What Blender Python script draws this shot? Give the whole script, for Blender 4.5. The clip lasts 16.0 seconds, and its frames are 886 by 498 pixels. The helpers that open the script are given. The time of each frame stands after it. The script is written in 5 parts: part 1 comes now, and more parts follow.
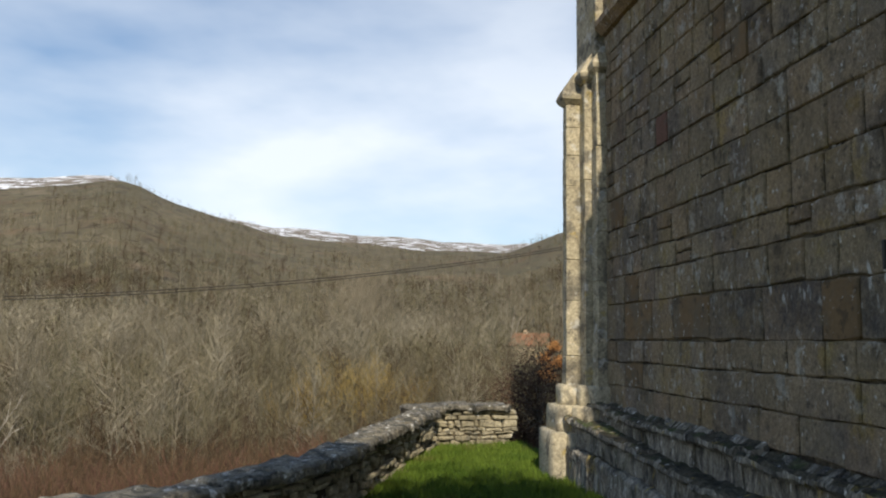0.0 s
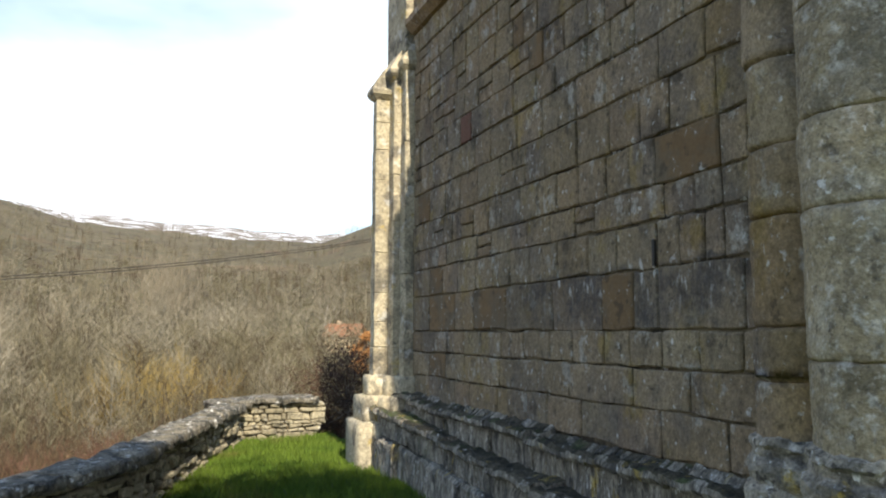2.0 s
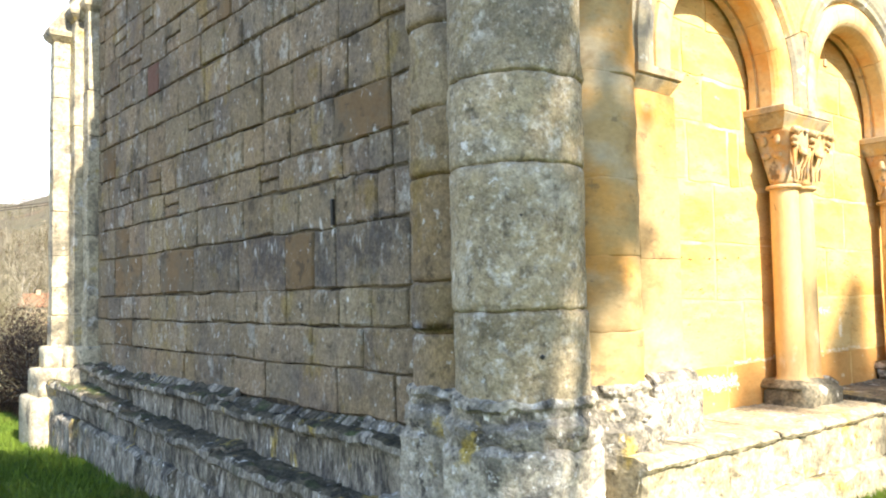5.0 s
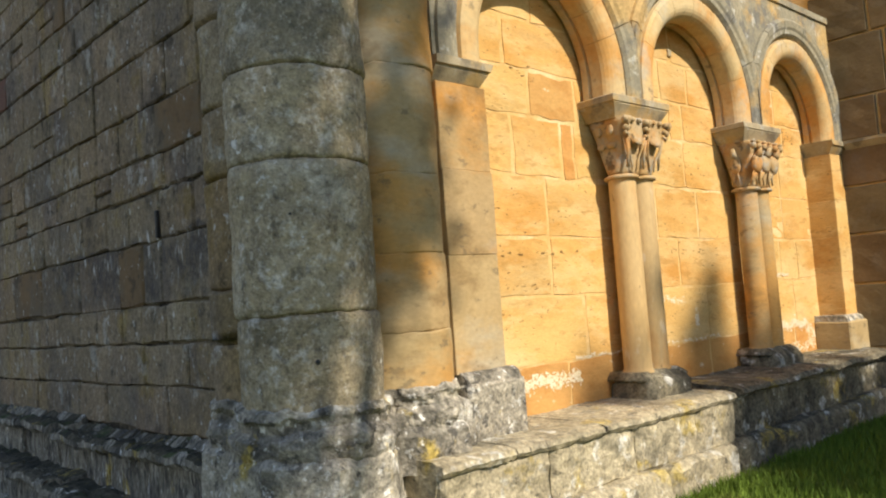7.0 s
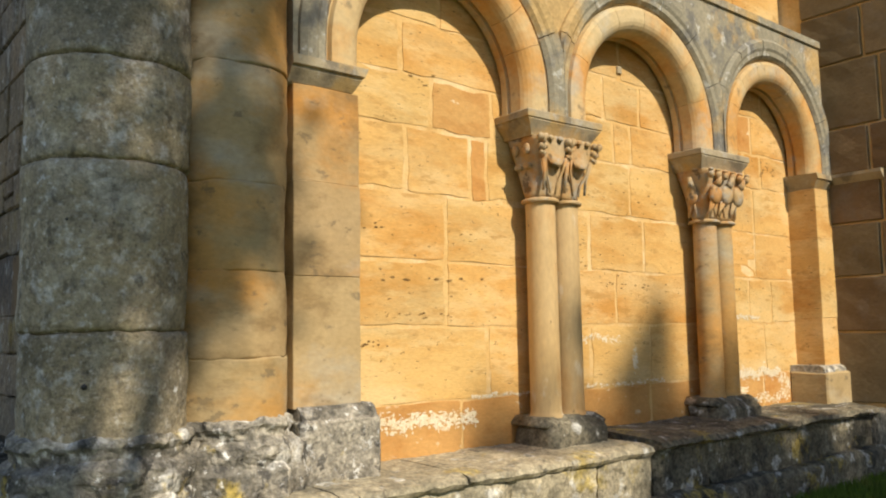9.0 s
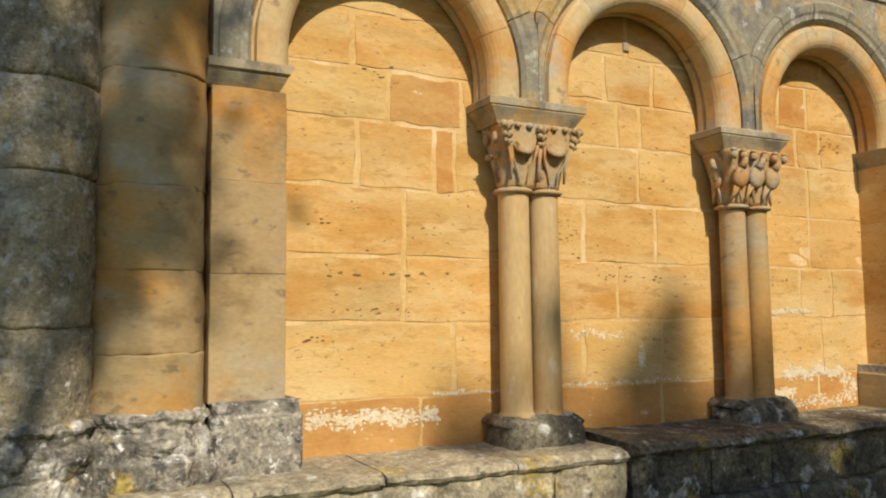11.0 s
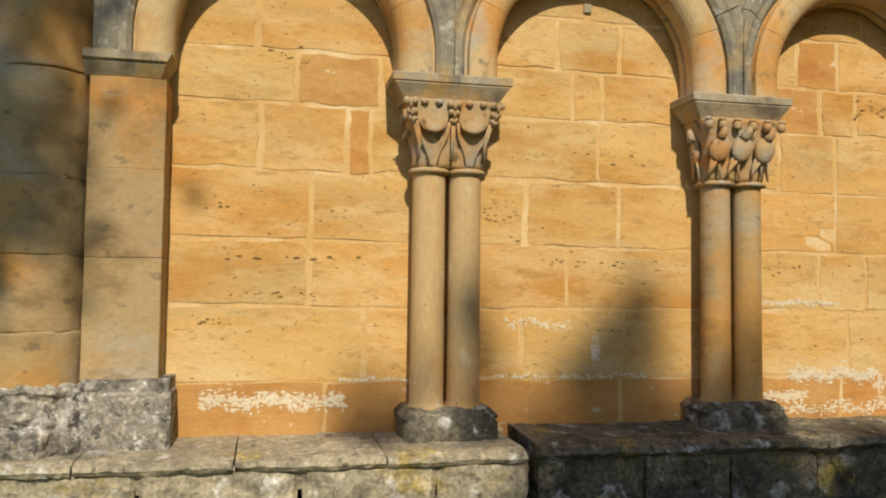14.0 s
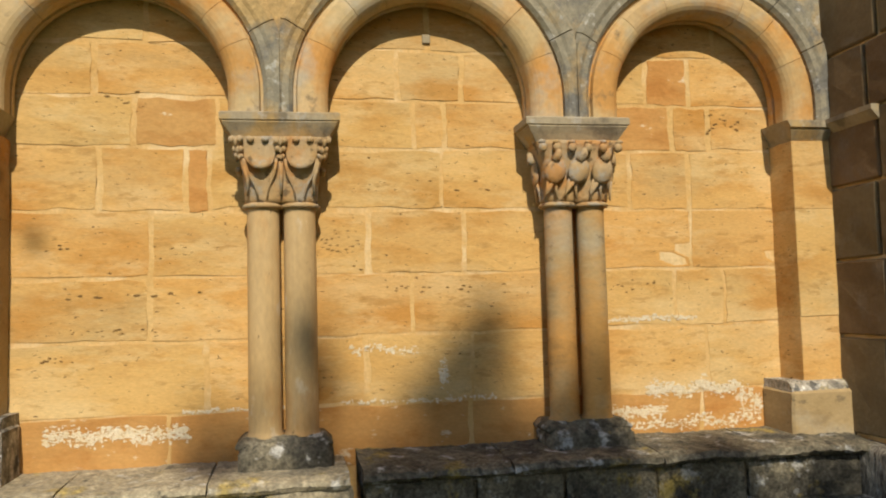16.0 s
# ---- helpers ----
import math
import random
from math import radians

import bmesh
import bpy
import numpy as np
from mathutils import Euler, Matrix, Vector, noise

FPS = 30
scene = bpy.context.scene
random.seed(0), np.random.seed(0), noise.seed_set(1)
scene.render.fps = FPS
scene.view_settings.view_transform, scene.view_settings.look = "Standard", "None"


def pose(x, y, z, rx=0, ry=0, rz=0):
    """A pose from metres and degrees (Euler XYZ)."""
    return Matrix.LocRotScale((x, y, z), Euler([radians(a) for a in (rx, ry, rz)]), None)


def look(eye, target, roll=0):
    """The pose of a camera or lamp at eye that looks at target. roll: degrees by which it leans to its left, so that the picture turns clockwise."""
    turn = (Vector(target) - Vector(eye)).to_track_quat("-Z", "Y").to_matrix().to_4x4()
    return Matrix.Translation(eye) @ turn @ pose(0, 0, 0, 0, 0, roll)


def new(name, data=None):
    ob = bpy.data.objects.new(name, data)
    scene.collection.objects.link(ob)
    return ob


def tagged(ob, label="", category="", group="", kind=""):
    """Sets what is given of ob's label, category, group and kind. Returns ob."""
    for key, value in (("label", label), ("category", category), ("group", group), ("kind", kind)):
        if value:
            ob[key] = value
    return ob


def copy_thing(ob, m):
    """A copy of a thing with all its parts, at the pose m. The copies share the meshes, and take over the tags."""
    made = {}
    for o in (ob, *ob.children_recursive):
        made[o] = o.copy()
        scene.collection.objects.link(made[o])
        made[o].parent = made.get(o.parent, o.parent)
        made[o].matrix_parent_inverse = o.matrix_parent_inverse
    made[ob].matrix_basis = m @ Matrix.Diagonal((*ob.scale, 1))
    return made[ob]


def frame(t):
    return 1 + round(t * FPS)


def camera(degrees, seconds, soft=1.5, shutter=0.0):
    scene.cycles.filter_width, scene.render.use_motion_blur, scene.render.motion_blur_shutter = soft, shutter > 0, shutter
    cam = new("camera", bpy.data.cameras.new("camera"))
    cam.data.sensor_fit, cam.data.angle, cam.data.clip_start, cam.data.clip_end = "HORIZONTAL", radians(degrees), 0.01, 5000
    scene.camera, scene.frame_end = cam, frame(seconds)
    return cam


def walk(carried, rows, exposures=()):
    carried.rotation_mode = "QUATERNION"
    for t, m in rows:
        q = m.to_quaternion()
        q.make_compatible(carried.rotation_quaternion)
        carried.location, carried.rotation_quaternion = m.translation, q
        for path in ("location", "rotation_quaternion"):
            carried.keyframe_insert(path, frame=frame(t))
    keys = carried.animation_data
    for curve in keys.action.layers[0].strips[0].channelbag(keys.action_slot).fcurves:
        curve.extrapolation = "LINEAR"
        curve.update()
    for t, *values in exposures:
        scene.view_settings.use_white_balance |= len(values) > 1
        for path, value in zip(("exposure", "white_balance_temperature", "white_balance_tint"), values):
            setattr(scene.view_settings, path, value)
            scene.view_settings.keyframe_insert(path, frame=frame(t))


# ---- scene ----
cam = camera(57.2, 16.0, 2.1)
PATH = [
    (0, (-4.488, -2.091, 1.463), (-4.227, -0.121, 1.689), 0.9),
    (0.5, (-4.481, -2.128, 1.477), (-4.106, -0.177, 1.704), 0.8),
    (1, (-4.466, -2.15, 1.478), (-3.977, -0.223, 1.702), 0.5),
    (1.5, (-4.463, -2.156, 1.481), (-3.864, -0.26, 1.696), 0.4),
    (2, (-4.446, -2.161, 1.478), (-3.745, -0.299, 1.685), 0.2),
    (2.5, (-4.408, -2.147, 1.476), (-3.61, -0.323, 1.665), -0.1),
    (3, (-4.397, -2.156, 1.475), (-3.496, -0.378, 1.64), 0.1),
    (3.5, (-4.383, -2.172, 1.475), (-3.376, -0.45, 1.621), 0.4),
    (4, (-4.349, -2.199, 1.472), (-3.242, -0.539, 1.603), -0.5),
    (4.5, (-4.286, -2.235, 1.455), (-3.093, -0.635, 1.578), -0.3),
    (5, (-4.211, -2.243, 1.449), (-2.934, -0.709, 1.565), -1.1),
    (5.2, (-4.135, -2.195, 1.453), (-2.827, -0.686, 1.568), -1.8),
    (7.3, (-3.579, -2.554, 1.371), (-2.209, -1.104, 1.514), -4.1),
    (7.5, (-3.494, -2.555, 1.365), (-2.125, -1.104, 1.505), -3.7),
    (8, (-3.265, -2.605, 1.37), (-1.919, -1.132, 1.503), -3.6),
    (8.5, (-3.085, -2.698, 1.369), (-1.771, -1.197, 1.517), -2.0),
    (9, (-2.883, -2.788, 1.374), (-1.621, -1.25, 1.579), -1.0),
    (9.2, (-2.798, -2.814, 1.365), (-1.56, -1.262, 1.608), -2.1),
    (11.3, (-1.945, -3.268, 1.417), (-1.08, -1.472, 1.578), -1.3),
    (11.5, (-1.872, -3.27, 1.421), (-1.023, -1.465, 1.572), -2.4),
    (12, (-1.615, -3.329, 1.429), (-0.866, -1.479, 1.556), -1.4),
    (12.5, (-1.42, -3.351, 1.437), (-0.741, -1.473, 1.547), -2.3),
    (13, (-1.175, -3.363, 1.416), (-0.599, -1.452, 1.552), -0.4),
    (13.5, (-1.025, -3.394, 1.448), (-0.494, -1.47, 1.567), -3.3),
    (14, (-0.774, -3.555, 1.471), (-0.344, -1.605, 1.576), 0.7),
    (14.5, (-0.571, -3.608, 1.453), (-0.172, -1.653, 1.597), 0.3),
    (15, (-0.363, -3.637, 1.441), (0.009, -1.681, 1.618), 0.6),
    (15.5, (-0.035, -3.762, 1.516), (0.252, -1.788, 1.659), -0.7),
    (16, (0.046, -3.811, 1.532), (0.41, -1.849, 1.669), -1.5),
]
walk(cam, [(t, look(eye, target, roll)) for t, eye, target, roll in PATH],
     [(0, 0.10), (1, 0.30), (1.6, 0.58), (2.0, 0.83), (2.5, 1.2), (3.0, 1.47), (3.5, 1.7), (4.0, 1.9), (4.5, 1.98), (5.2, 1.96), (5.8, 1.6), (6.7, 0.65), (7.3, 0.47), (8.3, 0.36), (9.0, 0.30), (11.5, 0.06), (16, -0.04)])

# ---- world, sun ----
SUN_EL, SUN_AZ = radians(41.0), radians(2.0)      # the sun stands south, a little to the west
world = bpy.data.worlds.new("sky")
scene.world = world
world.use_nodes = True
wn, wl = world.node_tree.nodes, world.node_tree.links
wn.clear()
w_out, w_bg = wn.new("ShaderNodeOutputWorld"), wn.new("ShaderNodeBackground")
w_sky = wn.new("ShaderNodeTexSky")
w_sky.sky_type, w_sky.sun_disc = "NISHITA", False
w_sky.sun_elevation, w_sky.sun_rotation = SUN_EL, math.pi + SUN_AZ
w_sky.air_density, w_sky.dust_density, w_sky.ozone_density = 1.0, 0.3, 2.0
w_co = wn.new("ShaderNodeTexCoord")
w_map = wn.new("ShaderNodeMapping")
w_map.inputs["Scale"].default_value = (1.3, 1.3, 3.4)
w_map.inputs["Rotation"].default_value = (0.1, 0.35, 0.3)
w_noise = wn.new("ShaderNodeTexNoise")
w_noise.inputs["Scale"].default_value, w_noise.inputs["Detail"].default_value = 1.7, 5.0
w_noise.inputs["Roughness"].default_value = 0.48
w_ramp = wn.new("ShaderNodeMapRange")
w_ramp.inputs["From Min"].default_value, w_ramp.inputs["From Max"].default_value = 0.30, 0.62
w_ramp.inputs["To Min"].default_value, w_ramp.inputs["To Max"].default_value = 0.22, 0.85
w_mix = wn.new("ShaderNodeMixRGB")
w_mix.inputs["Color2"].default_value = (12.6, 13.2, 14.2, 1)
wl.new(w_co.outputs["Generated"], w_map.inputs["Vector"])
wl.new(w_map.outputs["Vector"], w_noise.inputs["Vector"])
wl.new(w_noise.outputs["Fac"], w_ramp.inputs["Value"])
w_sep = wn.new("ShaderNodeSeparateXYZ")
wl.new(w_co.outputs["Generated"], w_sep.inputs["Vector"])
w_low = wn.new("ShaderNodeMapRange")                # thin cloud low in the sky, clear blue overhead
w_low.inputs["From Min"].default_value, w_low.inputs["From Max"].default_value = 0.25, 0.75
w_low.inputs["To Min"].default_value, w_low.inputs["To Max"].default_value = 1.0, 0.08
wl.new(w_sep.outputs["Z"], w_low.inputs["Value"])
w_mul = wn.new("ShaderNodeMath")
w_mul.operation = "MULTIPLY"
wl.new(w_ramp.outputs["Result"], w_mul.inputs[0])
wl.new(w_low.outputs["Result"], w_mul.inputs[1])
wl.new(w_mul.outputs[0], w_mix.inputs["Fac"])
w_deep = wn.new("ShaderNodeHueSaturation")
w_deep.inputs["Saturation"].default_value, w_deep.inputs["Value"].default_value = 1.55, 1.3
wl.new(w_sky.outputs["Color"], w_deep.inputs["Color"])
wl.new(w_deep.outputs["Color"], w_mix.inputs["Color1"])
w_tint = wn.new("ShaderNodeMixRGB")
w_tint.blend_type = "MULTIPLY"
w_tint.inputs["Fac"].default_value, w_tint.inputs["Color2"].default_value = 1.0, (1.0, 1.0, 0.98, 1)
wl.new(w_mix.outputs["Color"], w_tint.inputs["Color1"])
wl.new(w_tint.outputs["Color"], w_bg.inputs["Color"])
w_bg.inputs["Strength"].default_value = 0.078
wl.new(w_bg.outputs["Background"], w_out.inputs["Surface"])

sun = new("sun", bpy.data.lights.new("sun", "SUN"))
sun.data.energy, sun.data.angle, sun.data.color = 4.3, radians(0.55), (1.0, 0.9, 0.74)
TO_SUN = Vector((-math.sin(SUN_AZ) * math.cos(SUN_EL), -math.cos(SUN_AZ) * math.cos(SUN_EL), math.sin(SUN_EL)))
sun.matrix_world = look((0, 0, 20), Vector((0, 0, 20)) - TO_SUN)


# ---- materials ----
WHITE, YELLOW, SOOT = (0.60, 0.59, 0.54), (0.38, 0.28, 0.06), (0.04, 0.038, 0.036)


def material(name, low, high, scale=3.0, rough=0.9, bump=0.3, grain=60.0, rand=0.12, spots=(), stretch=(1, 1, 1), hue=0.0, gloss=0.3, island=0.0, stain=None, speck=0.0):
    """A mineral or plant surface: two colours in patches, fine grain, a tone of its own for each piece, and spots
    (colour, scale, threshold, softness, strength)."""
    m = bpy.data.materials.new(name)
    m.use_nodes = True
    n, k = m.node_tree.nodes, m.node_tree.links
    b = n["Principled BSDF"]
    b.inputs["Roughness"].default_value = rough
    b.inputs["Specular IOR Level"].default_value = gloss
    geo = n.new("ShaderNodeNewGeometry")
    mp = n.new("ShaderNodeMapping")
    mp.inputs["Scale"].default_value = stretch
    k.new(geo.outputs["Position"], mp.inputs["Vector"])

    def noisy(s, detail=5.0, r=0.55, off=0.0):
        t = n.new("ShaderNodeTexNoise")
        t.noise_dimensions = "4D"
        t.inputs["W"].default_value = off
        t.inputs["Scale"].default_value, t.inputs["Detail"].default_value, t.inputs["Roughness"].default_value = s, detail, r
        k.new(mp.outputs["Vector"], t.inputs["Vector"])
        return t.outputs["Fac"]

    def ranged(v, a, z, lo, hi):
        t = n.new("ShaderNodeMapRange")
        for key, x in (("From Min", a), ("From Max", z), ("To Min", lo), ("To Max", hi)):
            t.inputs[key].default_value = x
        k.new(v, t.inputs["Value"])
        return t.outputs["Result"]

    mix = n.new("ShaderNodeMixRGB")
    mix.inputs["Color1"].default_value, mix.inputs["Color2"].default_value = (*low, 1), (*high, 1)
    k.new(ranged(noisy(scale), 0.3, 0.7, 0, 1), mix.inputs["Fac"])
    col = mix.outputs["Color"]
    fine = noisy(grain, 4.0, 0.6, 3.1)
    for i, (c, s, thr, soft, amount) in enumerate(spots):
        sm = n.new("ShaderNodeMixRGB")
        sm.inputs["Color2"].default_value = (*c, 1)
        k.new(ranged(noisy(s, 6.0, 0.62, 7.7 + 3.3 * i), thr, thr + soft, 0, amount), sm.inputs["Fac"])
        k.new(col, sm.inputs["Color1"])
        col = sm.outputs["Color"]
    if stain:                                          # a weathered run of the wall: colour, along y, up z, strength
        c, y0, y1, z0, z1, amount = stain
        sp = n.new("ShaderNodeSeparateXYZ")
        k.new(geo.outputs["Position"], sp.inputs["Vector"])

        def ragged(axis, s, off, wide):
            t = n.new("ShaderNodeMath")
            t.operation = "MULTIPLY_ADD"
            t.inputs[1].default_value = wide
            k.new(noisy(s, 5.0, 0.65, off), t.inputs[0])
            k.new(sp.outputs[axis], t.inputs[2])
            return t.outputs[0]

        def times(a, b):
            t = n.new("ShaderNodeMath")
            t.operation = "MULTIPLY"
            k.new(a, t.inputs[0])
            k.new(b, t.inputs[1])
            return t.outputs[0]

        zz, yy = ragged("Z", 5.0, 21.0, 0.22), ragged("Y", 3.0, 23.0, 0.8)
        f = times(ranged(zz, z0 + 0.08, z0 + 0.15, 0, 1), ranged(zz, z1 + 0.11, z1 + 0.135, 1, 0))
        f = times(f, times(ranged(yy, y0 + 0.3, y0 + 0.5, 0, 1), ranged(yy, y1, y1 + 0.9, 1, 0)))
        f = times(f, ranged(noisy(7.0, 6.0, 0.65, 27.0), 0.36, 0.60, amount, amount * 0.35))
        sm = n.new("ShaderNodeMixRGB")
        sm.inputs["Color2"].default_value = (*c, 1)
        k.new(f, sm.inputs["Fac"])
        k.new(col, sm.inputs["Color1"])
        col = sm.outputs["Color"]
        drip = n.new("ShaderNodeMapping")
        drip.inputs["Scale"].default_value = (1, 11, 4.5)
        k.new(geo.outputs["Position"], drip.inputs["Vector"])
        dn = n.new("ShaderNodeTexNoise")
        dn.inputs["Scale"].default_value, dn.inputs["Detail"].default_value = 1.6, 3.0
        k.new(drip.outputs["Vector"], dn.inputs["Vector"])
        g = times(ranged(sp.outputs["Z"], z0 + 0.05, z1, 0.0, 1.0), ranged(sp.outputs["Z"], z1 + 0.02, z1 + 0.07, 1, 0))
        g = times(g, times(ranged(dn.outputs["Fac"], 0.60, 0.68, 0, 0.75), ranged(yy, y1 + 0.6, y1 + 1.2, 1, 0)))
        sm = n.new("ShaderNodeMixRGB")
        sm.inputs["Color2"].default_value = (*WHITE, 1)
        k.new(g, sm.inputs["Fac"])
        k.new(col, sm.inputs["Color1"])
        col = sm.outputs["Color"]
    info = n.new("ShaderNodeObjectInfo")
    hsv = n.new("ShaderNodeHueSaturation")
    k.new(col, hsv.inputs["Color"])
    mul = n.new("ShaderNodeMath")
    mul.operation = "MULTIPLY"
    k.new(ranged(info.outputs["Random"], 0, 1, 1 - rand, 1 + rand), mul.inputs[0])
    k.new(ranged(fine, 0.25, 0.75, 0.87, 1.13), mul.inputs[1])
    val = mul.outputs[0]
    if speck:                                          # crusted, finely mottled stone
        for sc, off in ((grain * 0.9, 31.0), (grain * 2.6, 37.0)):
            ms = n.new("ShaderNodeMath")
            ms.operation = "MULTIPLY"
            k.new(ranged(noisy(sc, 3.0, 0.7, off), 0.36, 0.64, 1 - speck, 1 + speck), ms.inputs[0])
            k.new(val, ms.inputs[1])
            val = ms.outputs[0]
    if island:
        m2 = n.new("ShaderNodeMath")
        m2.operation = "MULTIPLY"
        k.new(ranged(geo.outputs["Random Per Island"], 0, 1, 1 - island, 1 + island), m2.inputs[0])
        k.new(val, m2.inputs[1])
        val = m2.outputs[0]
    k.new(val, hsv.inputs["Value"])
    if hue:
        frac = n.new("ShaderNodeMath")
        frac.operation = "FRACT"
        m7 = n.new("ShaderNodeMath")
        m7.operation = "MULTIPLY"
        m7.inputs[1].default_value = 7.31
        k.new(info.outputs["Random"], m7.inputs[0])
        k.new(m7.outputs[0], frac.inputs[0])
        k.new(ranged(frac.outputs[0], 0, 1, 0.5 - hue, 0.5 + hue), hsv.inputs["Hue"])
        k.new(ranged(frac.outputs[0], 0, 1, 1 + 6 * hue, 1 - 6 * hue), hsv.inputs["Saturation"])
    k.new(hsv.outputs["Color"], b.inputs["Base Color"])
    if bump:
        add = n.new("ShaderNodeMath")
        add.operation = "MULTIPLY_ADD"
        add.inputs[1].default_value = 0.35
        k.new(fine, add.inputs[0])
        k.new(noisy(grain * 0.22, 5.0, 0.6, 11.0), add.inputs[2])
        bp = n.new("ShaderNodeBump")
        bp.inputs["Strength"].default_value, bp.inputs["Distance"].default_value = bump, 0.02 if bump < 0.6 else 0.045
        k.new(add.outputs[0], bp.inputs["Height"])
        k.new(bp.outputs["Normal"], b.inputs["Normal"])
    return m


OCHRE = material("ochre_limestone", (0.60, 0.348, 0.106), (0.66, 0.412, 0.148), 2.0, 0.9, 0.16, 42, 0.05,
                 [((0.46, 0.335, 0.155), 1.1, 0.48, 0.16, 0.6), ((0.70, 0.52, 0.26), 0.8, 0.50, 0.16, 0.6), ((0.52, 0.26, 0.06), 1.5, 0.48, 0.14, 0.85), ((0.68, 0.48, 0.22), 2.6, 0.52, 0.10, 0.6), ((0.40, 0.22, 0.06), 7, 0.57, 0.06, 0.5), ((0.10, 0.055, 0.02), 26, 0.635, 0.03, 0.9)],
                 (1, 1, 3.0), 0.004)
RUST = material("rust_limestone", (0.50, 0.255, 0.075), (0.58, 0.33, 0.11), 3.0, 0.9, 0.2, 42, 0.05,
                [((0.44, 0.20, 0.05), 4.0, 0.52, 0.1, 0.6), ((0.76, 0.66, 0.46), 9.0, 0.60, 0.05, 0.7)], (1, 1, 2.0), 0.004)
LIME = material("lime_mortar", (0.60, 0.365, 0.125), (0.665, 0.45, 0.19), 5, 0.95, 0.3, 60, 0.03, [((0.74, 0.57, 0.32), 3.0, 0.50, 0.12, 0.75), ((0.50, 0.28, 0.08), 4.0, 0.55, 0.1, 0.6)])
PLASTER = material("lime_smear", (0.68, 0.54, 0.32), (0.76, 0.67, 0.50), 14, 0.95, 0.5, 90, 0.05)
GREY = material("grey_ashlar", (0.198, 0.150, 0.090), (0.300, 0.232, 0.146), 3.4, 0.93, 0.6, 40, 0.13,
                [((0.150, 0.124, 0.098), 2.2, 0.47, 0.14, 0.8), ((0.25, 0.178, 0.078), 1.3, 0.53, 0.12, 0.6), ((0.075, 0.062, 0.042), 5, 0.55, 0.10, 0.75), ((0.42, 0.40, 0.34), 8, 0.57, 0.07, 0.6), ((0.06, 0.05, 0.034), 17, 0.58, 0.06, 0.6), (WHITE, 24, 0.615, 0.05, 0.6), ((0.25, 0.18, 0.055), 4.5, 0.57, 0.08, 0.6)],
                (1, 1, 0.8), 0.007, 0.3, 0.0, ((0.062, 0.058, 0.055), 0.75, 3.1, 1.50, 1.83, 0.88), speck=0.22)
CRUST = material("black_crusted_ashlar", (0.08, 0.077, 0.069), (0.145, 0.133, 0.108), 3.5, 0.93, 0.55, 40, 0.15,
                 [((0.16, 0.14, 0.10), 3, 0.54, 0.1, 0.7), (WHITE, 12, 0.585, 0.04, 0.8)], (1, 1, 0.55))
ORANGE = material("orange_ashlar", (0.17, 0.110, 0.054), (0.22, 0.145, 0.072), 4, 0.93, 0.5, 40, 0.10, [((0.15, 0.122, 0.08), 4, 0.46, 0.12, 0.85), ((0.06, 0.05, 0.034), 12, 0.56, 0.07, 0.6), (WHITE, 24, 0.61, 0.05, 0.6)])
RED = material("red_ashlar", (0.125, 0.066, 0.045), (0.17, 0.09, 0.062), 5, 0.93, 0.4, 40, 0.05, [((0.13, 0.10, 0.07), 8, 0.50, 0.1, 0.7)])
JOINT = material("dark_joint", (0.10, 0.079, 0.048), (0.20, 0.16, 0.10), 6, 0.97, 0.5, 50, 0.02, [((0.03, 0.024, 0.016), 3.2, 0.46, 0.08, 0.9), (WHITE, 11, 0.60, 0.05, 0.6)])
DRUM = material("lichened_column_stone", (0.29, 0.235, 0.142), (0.385, 0.318, 0.202), 2.6, 0.92, 0.75, 34, 0.06,
                [((0.17, 0.155, 0.125), 2.4, 0.46, 0.16, 0.8), ((0.50, 0.47, 0.39), 4.0, 0.54, 0.16, 0.6), ((0.09, 0.078, 0.058), 7, 0.53, 0.18, 0.6), ((0.56, 0.53, 0.46), 16, 0.55, 0.09, 0.6), ((0.08, 0.07, 0.054), 24, 0.55, 0.10, 0.6), ((0.56, 0.52, 0.44), 46, 0.56, 0.08, 0.5), ((0.06, 0.053, 0.042), 62, 0.58, 0.08, 0.5), ((0.68, 0.67, 0.62), 5.5, 0.66, 0.02, 0.8)], speck=0.2)
TAN = material("tan_column_stone", (0.38, 0.26, 0.115), (0.44, 0.32, 0.165), 2.6, 0.9, 0.22, 42, 0.04,
               [((0.50, 0.25, 0.06), 1.5, 0.48, 0.12, 0.85), ((0.42, 0.38, 0.29), 2.2, 0.54, 0.12, 0.6), ((0.20, 0.125, 0.05), 2.8, 0.54, 0.12, 0.75), ((0.16, 0.12, 0.07), 14, 0.60, 0.06, 0.6)], (1, 1, 1.6), 0.004)
SHAFT = material("pale_shaft_stone", (0.49, 0.325, 0.14), (0.57, 0.405, 0.205), 3.4, 0.85, 0.18, 50, 0.05,
                 [((0.40, 0.34, 0.26), 2.4, 0.53, 0.12, 0.6), ((0.52, 0.25, 0.06), 3.0, 0.54, 0.12, 0.6), ((0.62, 0.53, 0.38), 10, 0.60, 0.05, 0.5), ((0.15, 0.10, 0.05), 34, 0.66, 0.03, 0.7)], (1, 1, 0.4))
ABACUS = material("grey_carved_stone", (0.31, 0.25, 0.155), (0.39, 0.325, 0.215), 6, 0.9, 0.4, 50, 0.05,
                  [((0.15, 0.125, 0.09), 7, 0.52, 0.1, 0.75), ((0.50, 0.32, 0.11), 3.4, 0.54, 0.08, 0.7), ((0.45, 0.42, 0.36), 16, 0.58, 0.06, 0.5)])
